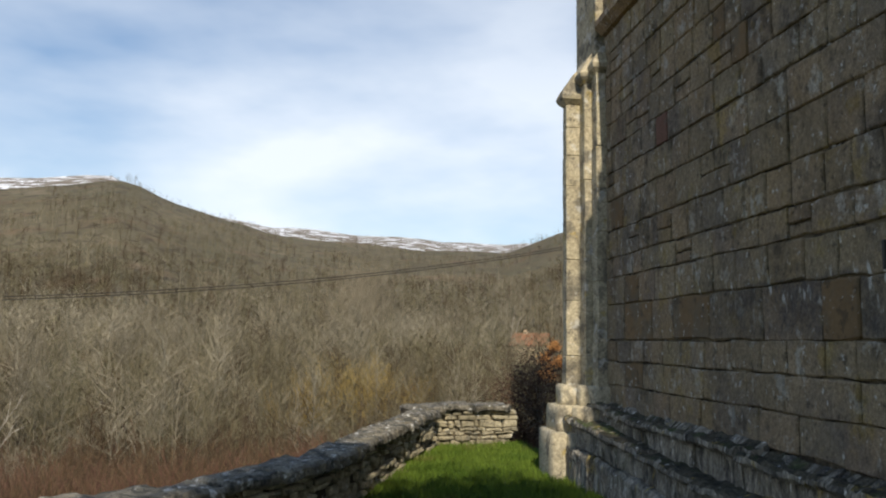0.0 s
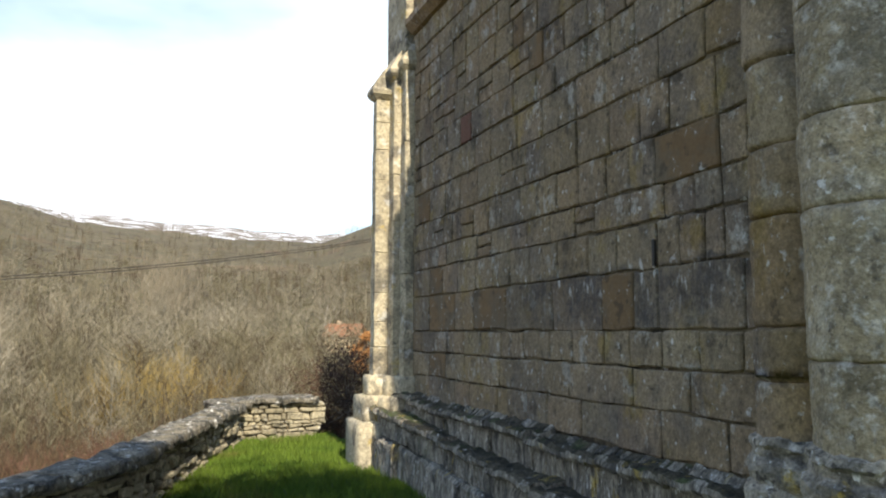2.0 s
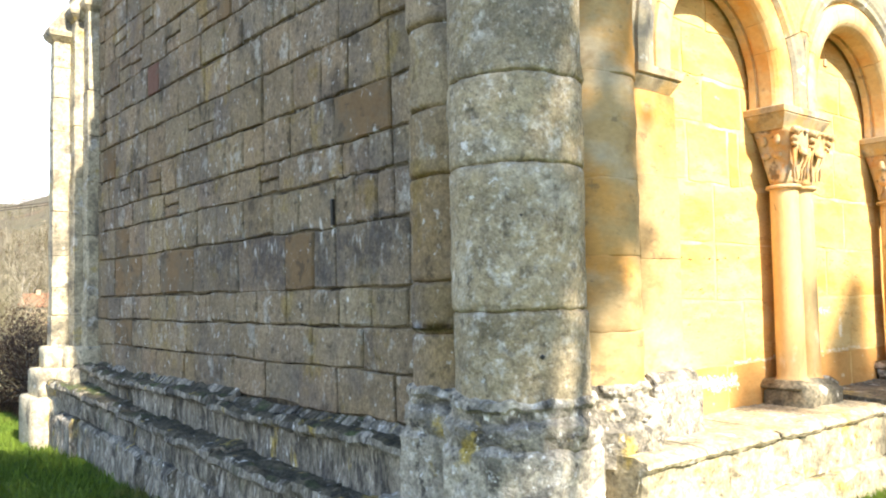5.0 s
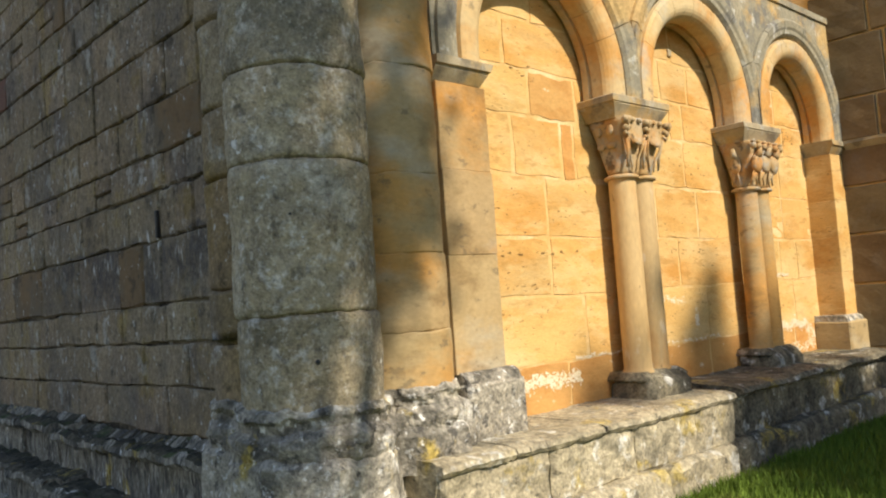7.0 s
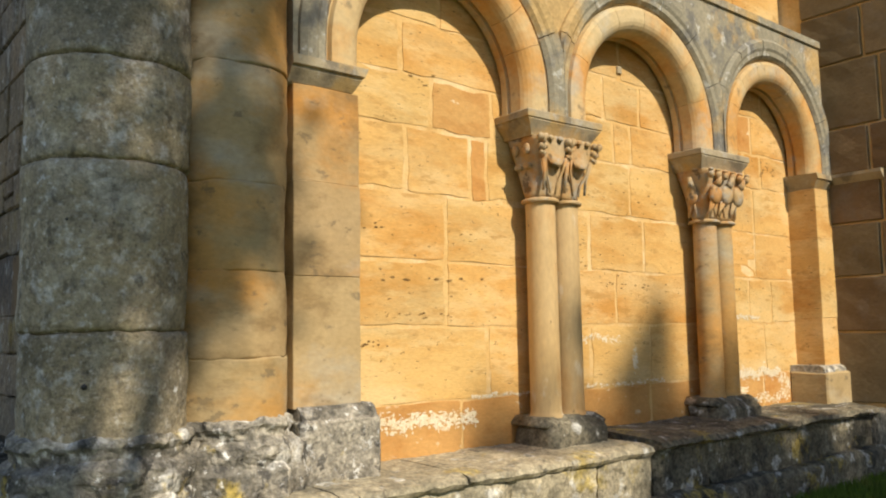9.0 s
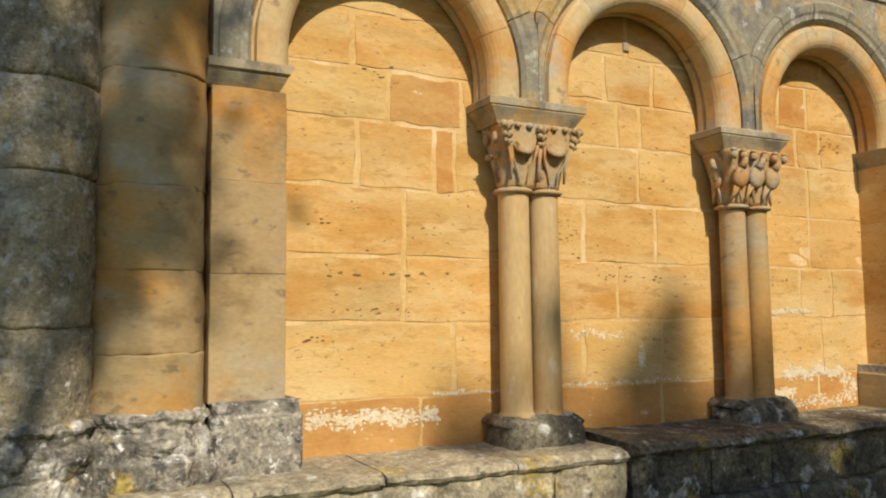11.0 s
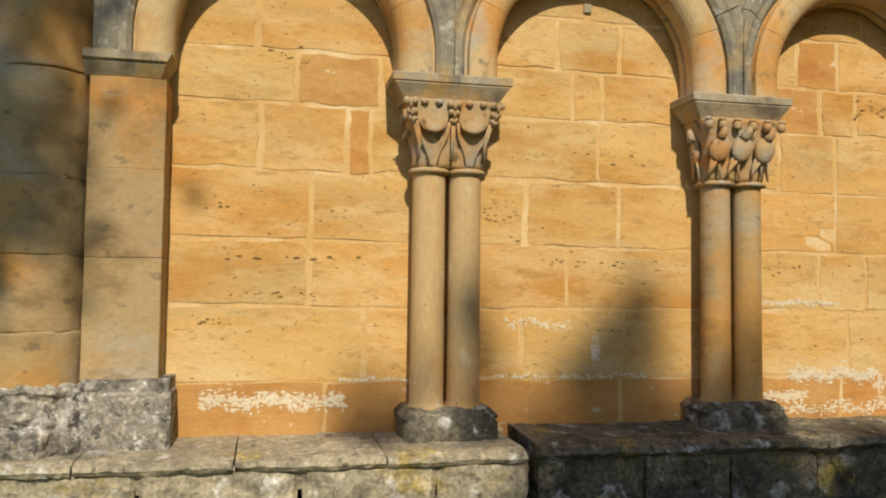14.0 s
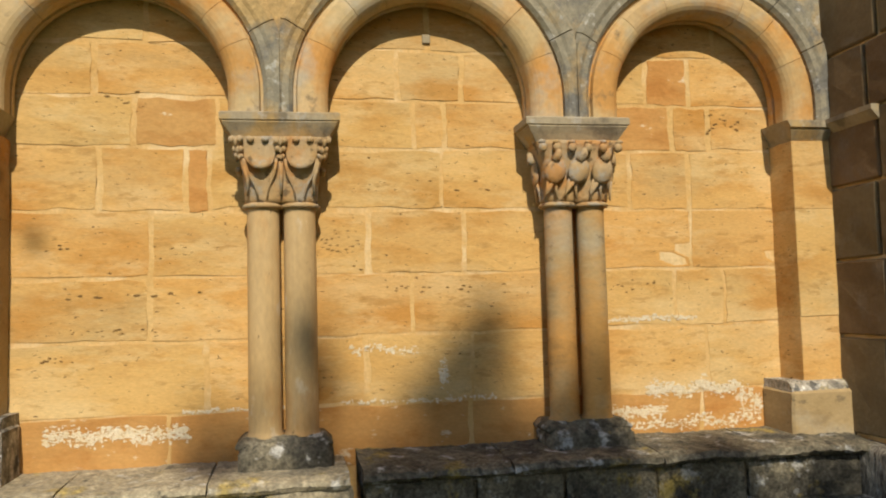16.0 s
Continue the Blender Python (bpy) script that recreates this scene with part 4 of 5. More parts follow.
# ---- the long side wall ----
SIDE_X, SIDE_END = -1.940, 5.45
wall_side = tagged(part("wall_side", block(SIDE_X + 0.020, -1.35, 0.2, 6.2, 0.2, 7.4, 0.0), JOINT), "long grey-brown ashlar wall in shade, lichened and stained", "wall", kind="structure")
ZS = [0.86, 1.09, 1.307, 1.50, 1.82, 2.07, 2.255, 2.51, 2.80, 3.06, 3.30, 3.54, 3.78, 4.02, 4.24, 4.46]
FIX = {0: [2.9], 6: [0.86, 1.36, 1.844, 2.42, 2.975], 3: [0.72, 1.36, 1.9, 2.5, 3.2], 9: [3.86, 4.10], 4: [1.37], 5: [0.86, 1.3]}
rng = random.Random(11)
for i, (z0, z1) in enumerate(zip(ZS, ZS[1:])):
    big = z1 - z0 > 0.26
    marks = piece_row(rng, 0.45, SIDE_END, *((0.30, 0.58) if i < 4 else (0.25, 0.44) if big else (0.19, 0.36)), FIX.get(i, ()))
    if i == 6:
        marks = [q for q in marks if not 0.87 < q < 1.35]
    for a, b in zip(marks, marks[1:]):
        g = rng.uniform(0.003, 0.010)
        slot = 0.016 if abs(b - 2.9) < 0.01 and i == 0 else 0.0
        mat = GREY
        if i == 6 and abs(a - 0.86) < 0.02:
            mat = ORANGE
        elif i == 9 and abs(a - 3.86) < 0.02:
            mat = RED
        elif rng.random() < 0.02:
            mat = ORANGE
        levels = [z0, z1]
        if mat is GREY and a > 1.4 and i > 3 and rng.random() < 0.16:
            levels = [z0, z0 + (z1 - z0) * rng.uniform(0.42, 0.58), z1]      # two thin stones in one course
        for q0, q1 in zip(levels, levels[1:]):
            cuts_y = [a, b]
            if len(levels) > 2 and b - a > 0.4 and rng.random() < 0.6:
                cuts_y = [a, a + (b - a) * rng.uniform(0.35, 0.65), b]
            for p0, p1 in zip(cuts_y, cuts_y[1:]):
                bm = block(SIDE_X + rng.uniform(-0.004, 0.004), SIDE_X + 0.06, p0 + g, p1 - g - slot, q0 + rng.uniform(0.001, 0.010), q1 - rng.uniform(0.001, 0.010), rng.uniform(0.005, 0.011), 3)
                for v in bm.verts:
                    v.co.y += rng.uniform(-0.004, 0.004)
                    v.co.z += rng.uniform(-0.004, 0.004)
                for v in bm.verts:
                    v.co += Vector((0.3, 1, 1)) * 0.012 * noise.noise(v.co * 5.0 + Vector((i, 0, 0))) + Vector((0.5, 0.6, 0.6)) * 0.009 * noise.noise(v.co * 19.0 + Vector((i, 4, 0)))
                part("ashlar_stone", bm, mat, wall_side)
part("chip", block(SIDE_X - 0.012, SIDE_X + 0.01, 1.372, 1.392, 1.83, 1.97, 0.004), DARK, wall_side, "dark vertical chip")
part("upper_facing", block(SIDE_X - 0.004, SIDE_X + 0.05, 0.45, 5.35, 4.62, 7.4, 0.0), GREY, wall_side)
part("string_course", run([(SIDE_X + 0.05, 4.46), (SIDE_X - 0.03, 4.47), (SIDE_X - 0.10, 4.54), (SIDE_X - 0.10, 4.60), (SIDE_X + 0.05, 4.64)], "y", 0.45, 5.34, 4), GREY, wall_side, "projecting stone string course")

def finer(profile, step):
    """A closed profile with points no further apart than step."""
    out = []
    for (a, b), (c, d) in zip(profile, profile[1:] + profile[:1]):
        n = max(1, int(math.hypot(c - a, d - b) / step))
        out += [(a + (c - a) * q / n, b + (d - b) * q / n) for q in range(n)]
    return out


plinth = empty("plinth", "stepped dark lichened stone plinth along the side wall", "plinth")
rng = random.Random(5)
FT = [(-2.0, 0.02), (-2.29, 0.02), (-2.285, 0.20), (-2.285, 0.34), (-2.262, 0.365), (-2.0, 0.37)]
UP = [(-1.93, 0.48), (-2.085, 0.48), (-2.085, 0.60), (-2.085, 0.66), (-2.085, 0.715), (-2.08, 0.738), (-2.13, 0.742), (-2.148, 0.762), (-2.145, 0.790), (-2.115, 0.806), (-2.075, 0.808), (-2.045, 0.786), (-1.98, 0.792), (-1.93, 0.83)]
DN = [(-2.0, 0.37), (-2.235, 0.37), (-2.24, 0.42), (-2.235, 0.51), (-2.23, 0.532), (-2.275, 0.536), (-2.295, 0.560), (-2.29, 0.592), (-2.262, 0.606), (-2.215, 0.603), (-2.185, 0.585), (-2.10, 0.59), (-2.0, 0.60)]
for prof, lo, hi, lift, rise in ((UP, 0.45, 0.75, 0.012, 0.018), (DN, 0.5, 0.9, -0.065, 0.045), (FT, 0.35, 0.8, -0.065, 0.045)):
    marks = piece_row(rng, 0.42, SIDE_END + 0.1, lo, hi)
    for a, b in zip(marks, marks[1:]):
        dx, dz, tw = rng.uniform(-0.032, 0.022), rng.uniform(-0.018, 0.014), rng.uniform(-0.012, 0.012)
        bm = run([(o + dx, z + dz) for o, z in finer(prof, 0.035)], "y", a + 0.009, b - 0.009, 22)
        for v in bm.verts:
            v.co.z += lift + rise * v.co.y if v.co.z > 0.2 else 0.0
            v.co.x += tw * (v.co.y - a) / (b - a) * 2
        ob = part("plinth_stone", wear(wear(wear(bm, 0.018, 4.0, a), 0.015, 13.0, b), 0.010, 36.0, b), PLINTH, plinth)
        ob.data.materials.append(MOSSY)
        for f in ob.data.polygons:                 # moss on the sloping ledge
            f.material_index = 1 if f.normal.z > 0.8 and prof is not FT else 0

# ---- the far buttress ----
buttress = empty("buttress", "stepped buttress of pale lichened stone, sunlit", "buttress")
for x0, y0, y1, ztop, cap in ((-2.035, 5.30, 6.0, 7.4, 4.08), (-2.110, 5.45, 5.88, 4.30, 4.02), (-2.250, 5.60, 5.73, 3.95, 3.84)):
    marks = piece_row(rng, 1.05, cap, 0.28, 0.42)
    for z0, z1 in zip(marks, marks[1:]):
        part("buttress_stone", wear(block(x0 + rng.uniform(-0.006, 0.006), -1.9, y0 + rng.uniform(-0.004, 0.004), y1, z0 + 0.0005, z1 - 0.0005, 0.006, 2), 0.006, 7.0, z0), BUTT, buttress)
    rows = [[(x0 - o, y0 - o, z), (-1.9, y0 - o, z), (-1.9, y1 + o, z), (x0 - o, y1 + o, z)] for o, z in ((0.0, cap), (0.045, cap + 0.05), (0.055, cap + 0.09), (0.03, cap + 0.14))]
    rows.append([(x0 + 0.10, y0 + 0.01, cap + 0.34), (-1.9, y0 + 0.01, cap + 0.34), (-1.9, y1, cap + 0.34), (x0 + 0.10, y1, cap + 0.34)])
    part("cap", wear(loft(rows, True), 0.008, 6.0), BUTT, buttress, "sloping weathered capstone")
part("upper_shaft", block(-2.02, -1.88, 5.36, 6.0, 4.3, 7.4, 0.01), BUTT, buttress)
for i, (o, z0, z1) in enumerate(((0.06, 0.86, 1.07), (0.13, 0.62, 0.88), (0.19, 0.05, 0.64))):
    for x0, y0, y1 in ((-2.035, 5.30, 6.0), (-2.110, 5.45, 5.88), (-2.250, 5.60, 5.73)):
        smooth(part("base_block", wear(block(x0 - o, -1.9, y0 - o, y1 + o, z0, z1, 0.02, 2, 0.012, i + x0, 5.0), 0.006, 16.0, y0), BUTT, buttress))

for x, y, z, r in ((-2.197, -0.337, 1.238, 0.009), (-2.245, -0.30, 1.72, 0.006)):
    part("pit", lathe(x, y, [(0.002, z - r), (r * 0.8, z - r * 0.5), (r, z), (r * 0.8, z + r * 0.5), (0.002, z + r)], 10), DARK, pier, "small dark drilled pit")

# ---- churchyard: low wall, grass, hedge ----
rng = random.Random(21)
INNER = [(-8.0, 0.2), (-6.3, 1.5), (-5.30, 2.55), (-5.06, 2.86), (-4.70, 3.36), (-4.46, 3.85), (-4.10, 5.05), (-3.70, 6.40), (-3.26, 7.60)]      # foot line of the long low wall, yard side
low_wall = empty("low_wall", "low rubble churchyard wall with a rough grey coping", "wall")


def along(line, d):
    for (a, b), (c, e) in zip(line, line[1:]):
        n = math.hypot(c - a, e - b)
        if d <= n:
            return Vector((a + (c - a) * d / n, b + (e - b) * d / n, 0)), Vector(((c - a) / n, (e - b) / n, 0))
        d -= n
    return Vector((c, e, 0)), Vector(((c - a) / n, (e - b) / n, 0))


def wall_run(line, thick, top, out_side, stones=True, coping_len=0.42):
    total = sum(math.hypot(c - a, e - b) for (a, b), (c, e) in zip(line, line[1:]))
    k = int(total / 0.25)
    rows = []
    for i in range(k + 1):
        p, t = along(line, total * i / k)
        n = Vector((-t.y, t.x, 0)) * out_side
        q = p + n * thick
        rows.append([(p.x + n.x * 0.03, p.y + n.y * 0.03, 0.0), (p.x + n.x * 0.03, p.y + n.y * 0.03, top - 0.06), (q.x, q.y, top - 0.06), (q.x, q.y, -1.2)])
    part("core", loft(rows, True), JOINT, low_wall)
    d = 0.0
    while d < total - 0.1:
        L = min(rng.uniform(0.7, 1.3) * coping_len, total - d)
        p, t = along(line, d + L / 2)
        n = Vector((-t.y, t.x, 0)) * out_side
        hh = rng.uniform(0.07, 0.10)
        bm = block(-L / 2 + 0.002, L / 2 - 0.002, -0.10 + rng.uniform(-0.025, 0.03), thick + 0.05, top - 0.09, top - 0.09 + hh, 0.022, 5, 0.022, 1.0, 5.0)
        m = Matrix(((t.x, n.x, 0, p.x), (t.y, n.y, 0, p.y), (0, 0, 1, rng.uniform(-0.01, 0.015)), (0, 0, 0, 1)))
        bmesh.ops.transform(bm, matrix=m, verts=bm.verts)
        bmesh.ops.recalc_face_normals(bm, faces=bm.faces)
        part("coping_stone", wear(wear(bm, 0.012, 14.0, d), 0.009, 31.0, d), COPING, low_wall)
        d += L
    if stones:
        z = 0.14
        while z < top - 0.10:
            h = rng.uniform(0.04, 0.085)
            d = rng.uniform(-0.1, 0.0)
            while d < total:
                L = rng.uniform(0.06, 0.24)
                p, t = along(line, min(max(d + L / 2, 0), total))
                n = Vector((-t.y, t.x, 0)) * out_side
                bm = block(-L / 2 + 0.006, L / 2 - 0.006, -rng.uniform(0.0, 0.04), 0.1, z + rng.uniform(-0.010, 0.008), z + h - rng.uniform(0.0, 0.014), 0.012, 1)
                m = Matrix(((t.x, n.x, 0, p.x), (t.y, n.y, 0, p.y), (0, 0, 1, 0), (0, 0, 0, 1)))
                bmesh.ops.transform(bm, matrix=m, verts=bm.verts)
                bmesh.ops.recalc_face_normals(bm, faces=bm.faces)
                if (p.y > 2.5 or z > 0.4) and (p.y > 7.6 or rng.random() < 0.72):
                    part("rubble_stone", wear(bm, 0.022, 11.0, d), RUBBLE, low_wall)
                else:
                    bm.free()
                d += L
            z += h


wall_run(INNER, 0.21, 0.65, 1)
wall_run([(-3.55, 7.75), (-2.27, 8.02)], 0.40, 0.70, 1)


def scatter(name, mat, label, category, count, place, shape):
    """One mesh of many small blades or leaves: place(rng) gives a foot, shape gives triangles round it."""
    verts, faces = [], []
    for _ in range(count):
        p = place(rng)
        if p is None:
            continue
        for tri in shape(rng, p):
            k = len(verts)
            verts += tri
            faces.append(tuple(range(k, k + len(tri))))
    me = bpy.data.meshes.new(name)
    me.from_pydata(verts, [], faces)
    me.materials.append(mat)
    return tagged(new(name, me), label, category, kind="stuff")


def yard_spot(r):
    y = 0.9 + 7.2 * r.random() ** 0.8
    x = r.uniform(-5.0, -2.1)
    lim = -5.3
    for (a, b), (c, e) in zip(INNER, INNER[1:]):
        if b <= y <= e:
            lim = a + (c - a) * (y - b) / (e - b)
    if x < lim - 0.02 or x > -2.27 + (0.0 if y < 6.4 else 0.6):
        return None
    return Vector((x, y, ground_z(x, y) - 0.01))


def blade(r, p):
    a, h, w = r.uniform(0, 6.28), r.uniform(0.03, 0.085), 0.006
    s, lean = Vector((math.cos(a) * w, math.sin(a) * w, 0)), Vector((r.uniform(-0.04, 0.04), r.uniform(-0.04, 0.04), h))
    return [(tuple(p - s), tuple(p + s), tuple(p + lean))]


scatter("grass", BLADE, "short green churchyard grass with yellowish patches", "grass", 70000, yard_spot, blade)


def bench_spot(r):
    x, y = r.uniform(-0.6, 2.55), -0.50 - 1.5 * r.random() ** 1.4
    return Vector((x, y, ground_z(x, y) - 0.01))


scatter("grass", BLADE, "short shaded grass before the stone bench", "grass", 22000, bench_spot, blade)


# ---- bare trees and woods ----
def branch(verts, faces, p, q, r0, r1, sides=4):
    d = (q - p).normalized()
    u = d.orthogonal().normalized()
    v = d.cross(u)
    k = len(verts)
    for c, r in ((p, r0), (q, r1)):
        for i in range(sides):
            a = 2 * math.pi * i / sides
            verts.append(tuple(c + u * (r * math.cos(a)) + v * (r * math.sin(a))))
    for i in range(sides):
        j = (i + 1) % sides
        faces.append((k + i, k + j, k + sides + j, k + sides + i))


def grow(r, verts, twigs, p, d, length, rad, depth, spread, up, sides, thin=0.7):
    """A limb of several bent lengths with side limbs; the last levels go into the crown's twigs."""
    seg = 3 if depth > 1 else 2
    for i in range(seg):
        d = (d + Vector((r.gauss(0, 0.2), r.gauss(0, 0.2), r.gauss(0.03, 0.12) + up * 0.05))).normalized()
        q = p + d * length / seg
        ra, rb = rad * (1 - 0.45 * i / seg), rad * (1 - 0.45 * (i + 1) / seg)
        (verts if depth > 2 else twigs).append((p.copy(), q.copy(), ra if depth > 2 else max(0.005 * thin, ra * thin), rb if depth > 2 else max(0.0043 * thin, rb * thin), sides if depth > 2 else 3))
        p = q
        if depth > 0 and (i > 0 or depth < 3):
            for _ in range(2 if depth > 1 else 3):
                az = r.uniform(0, 6.28)
                side = Vector((math.cos(az), math.sin(az), r.uniform(0.1, 0.9) + up * 0.6)).normalized()
                nd = (d * (1 - spread) + side * spread).normalized()
                grow(r, verts, twigs, p, nd, length * r.uniform(0.5, 0.72), rb * 0.6, depth - 1, spread, up, sides, thin)


def skin(limbs):
    verts, faces = [], []
    for p, q, a, b, s in limbs:
        branch(verts, faces, p, q, a, b, s)
    me = bpy.data.meshes.new("limbs")
    me.from_pydata(verts, [], faces)
    return me


def bare_tree(seed, height, rad, bark, twig, spread, up, label, stems=1, depth=4, thin=0.7):
    r = random.Random(seed)
    limbs, twigs = [], []
    for _ in range(stems):
        lean = 0.06 if stems == 1 else 0.45
        grow(r, limbs, twigs, Vector((r.uniform(-0.1, 0.1) * stems, r.uniform(-0.1, 0.1) * stems, -0.4)), Vector((r.uniform(-lean, lean), r.uniform(-lean, lean), 1)).normalized(), height * 0.42, rad, depth, spread, up, 7, thin)
    ob = empty("bare_tree" if stems == 1 else "bare_shrub", label, "tree" if stems == 1 else "shrub", group="bare trees of the valley")
    for nm, me, mt in (("trunk", skin(limbs), bark), ("crown", skin(twigs), twig)):
        me.name = nm
        me.materials.append(mt)
        c = new(nm, me)
        c.parent = ob
    return ob


def put(ob, az, d, turn, s):
    x, y = EYE0[0] + d * math.sin(radians(az)), EYE0[1] + d * math.cos(radians(az))
    return pose(x, y, ground_z(x, y), 0, 0, turn) @ Matrix.Scale(s, 4)


KINDS = [bare_tree(1, 9.0, 0.08, BARK, TWIG, 0.55, 0.4, "leafless grey-brown tree on the valley slope"),
         bare_tree(2, 8.0, 0.095, PALE_BARK, TWIG, 0.42, 0.8, "slender leafless pale-barked tree in the valley"),
         bare_tree(3, 7.0, 0.035, BARK, BRAMBLE, 0.5, 0.5, "many-stemmed leafless reddish-brown shrub", 6, 3),
         bare_tree(4, 6.0, 0.03, BARK, OSIER, 0.38, 0.9, "many-stemmed yellow-twigged osier shrub", 7, 3),
         bare_tree(5, 10.0, 0.10, PALE_BARK, GREY_TWIG, 0.6, 0.3, "spreading leafless tree with pale branches", 1, 4, 0.9),
         bare_tree(6, 9.0, 0.05, PALE_BARK, GREY_TWIG, 0.36, 0.9, "tall slender leafless tree on the far slope", 3, 3, 1.1),
         bare_tree(7, 6.0, 0.05, PALE_BARK, GREY_TWIG, 0.62, 0.25, "low spreading leafless shrub with pale grey limbs", 6, 3, 1.2)]
first = set()
rng = random.Random(8)
SPOTS = [(6, -20.3, 25, 0.62), (6, -17.2, 31, 0.6), (6, -23.6, 30, 0.6), (6, -13.4, 40, 0.6), (6, -9.5, 46, 0.6), (4, -20.5, 36, 0.6), (4, -22.5, 34, 0.6), (1, -14.5, 48, 0.9), (1, -11.0, 55, 0.9), (0, -8.5, 50, 0.7), (0, -19, 56, 0.8), (1, -5.5, 62, 0.9), (0, -2.5, 70, 0.8),
         (3, -2.0, 38, 0.95), (3, 0.5, 42, 1.15), (3, 3.0, 40, 1.1), (3, 5.0, 46, 1.0), (3, 1.8, 48, 1.2), (5, 0.0, 108, 1.45), (5, 0.7, 124, 1.55), (5, 1.3, 116, 1.5), (5, 1.9, 128, 1.6), (5, 2.5, 110, 1.45), (5, 3.2, 122, 1.5),
         (5, -17.5, 44, 0.6), (5, -13.0, 50, 0.7), (5, -9.6, 58, 0.75), (5, -6.6, 66, 0.8), (5, -20.0, 60, 0.7), (5, -3.8, 74, 0.8), (5, 6.8, 100, 0.9), (5, 9.4, 120, 1.0), (5, 12.6, 180, 1.4), (5, -11.5, 90, 0.9), (5, -23.5, 48, 0.6), (5, 4.4, 90, 0.8), (4, -15.5, 40, 0.55), (4, -25.5, 32, 0.55), (4, -12.5, 46, 0.6), (4, -7.5, 54, 0.65), (4, -18.0, 36, 0.5), (4, -4.6, 48, 0.55), (4, 7.2, 70, 0.6), (4, -9.0, 38, 0.45), (4, 5.6, 110, 1.0), (4, 10.2, 135, 1.1), (4, -1.0, 85, 0.9), (4, -14.2, 68, 0.8), (4, -21.2, 48, 0.6),
         (2, 6.5, 46, 0.7), (2, 7.5, 38, 0.6), (2, 9.5, 50, 0.85), (2, 11.2, 56, 0.55), (2, 13.0, 60, 0.5), (2, 8.4, 62, 0.9), (2, 10.4, 70, 0.7), (2, 12.2, 72, 0.5), (2, 14.2, 66, 0.5), (2, -6, 34, 0.5), (2, -14, 30, 0.5),
         (2, -18.5, 27, 0.45), (2, 4.0, 31, 0.5), (2, 0.0, 30, 0.45), (1, 6.0, 85, 1.0), (1, 8.5, 90, 1.0), (0, 11, 150, 1.3), (0, 3.0, 95, 1.0), (1, -13, 80, 1.0), (1, 0.8, 95, 1.1),
         (0, -16.0, 70, 0.9), (0, -22, 74, 1.0), (1, -26, 60, 1.0), (4, -28, 40, 0.8), (2, -27, 30, 0.5), (0, 14.2, 160, 1.3), (1, 10, 165, 1.4), (2, 12, 36, 0.45), (2, 14.5, 40, 0.5)]
SPOTS += [(rng.choice((1, 1, 5, 4)), rng.uniform(-28, 10.5), rng.uniform(44, 105), rng.uniform(0.6, 0.95)) for _ in range(34)]
for k, az, d, s in SPOTS:
    m = put(KINDS[k], az, d, rng.uniform(0, 360), s * rng.uniform(0.9, 1.1))
    if k in first:
        copy_thing(KINDS[k], m)
    else:
        KINDS[k].matrix_world = m
        first.add(k)


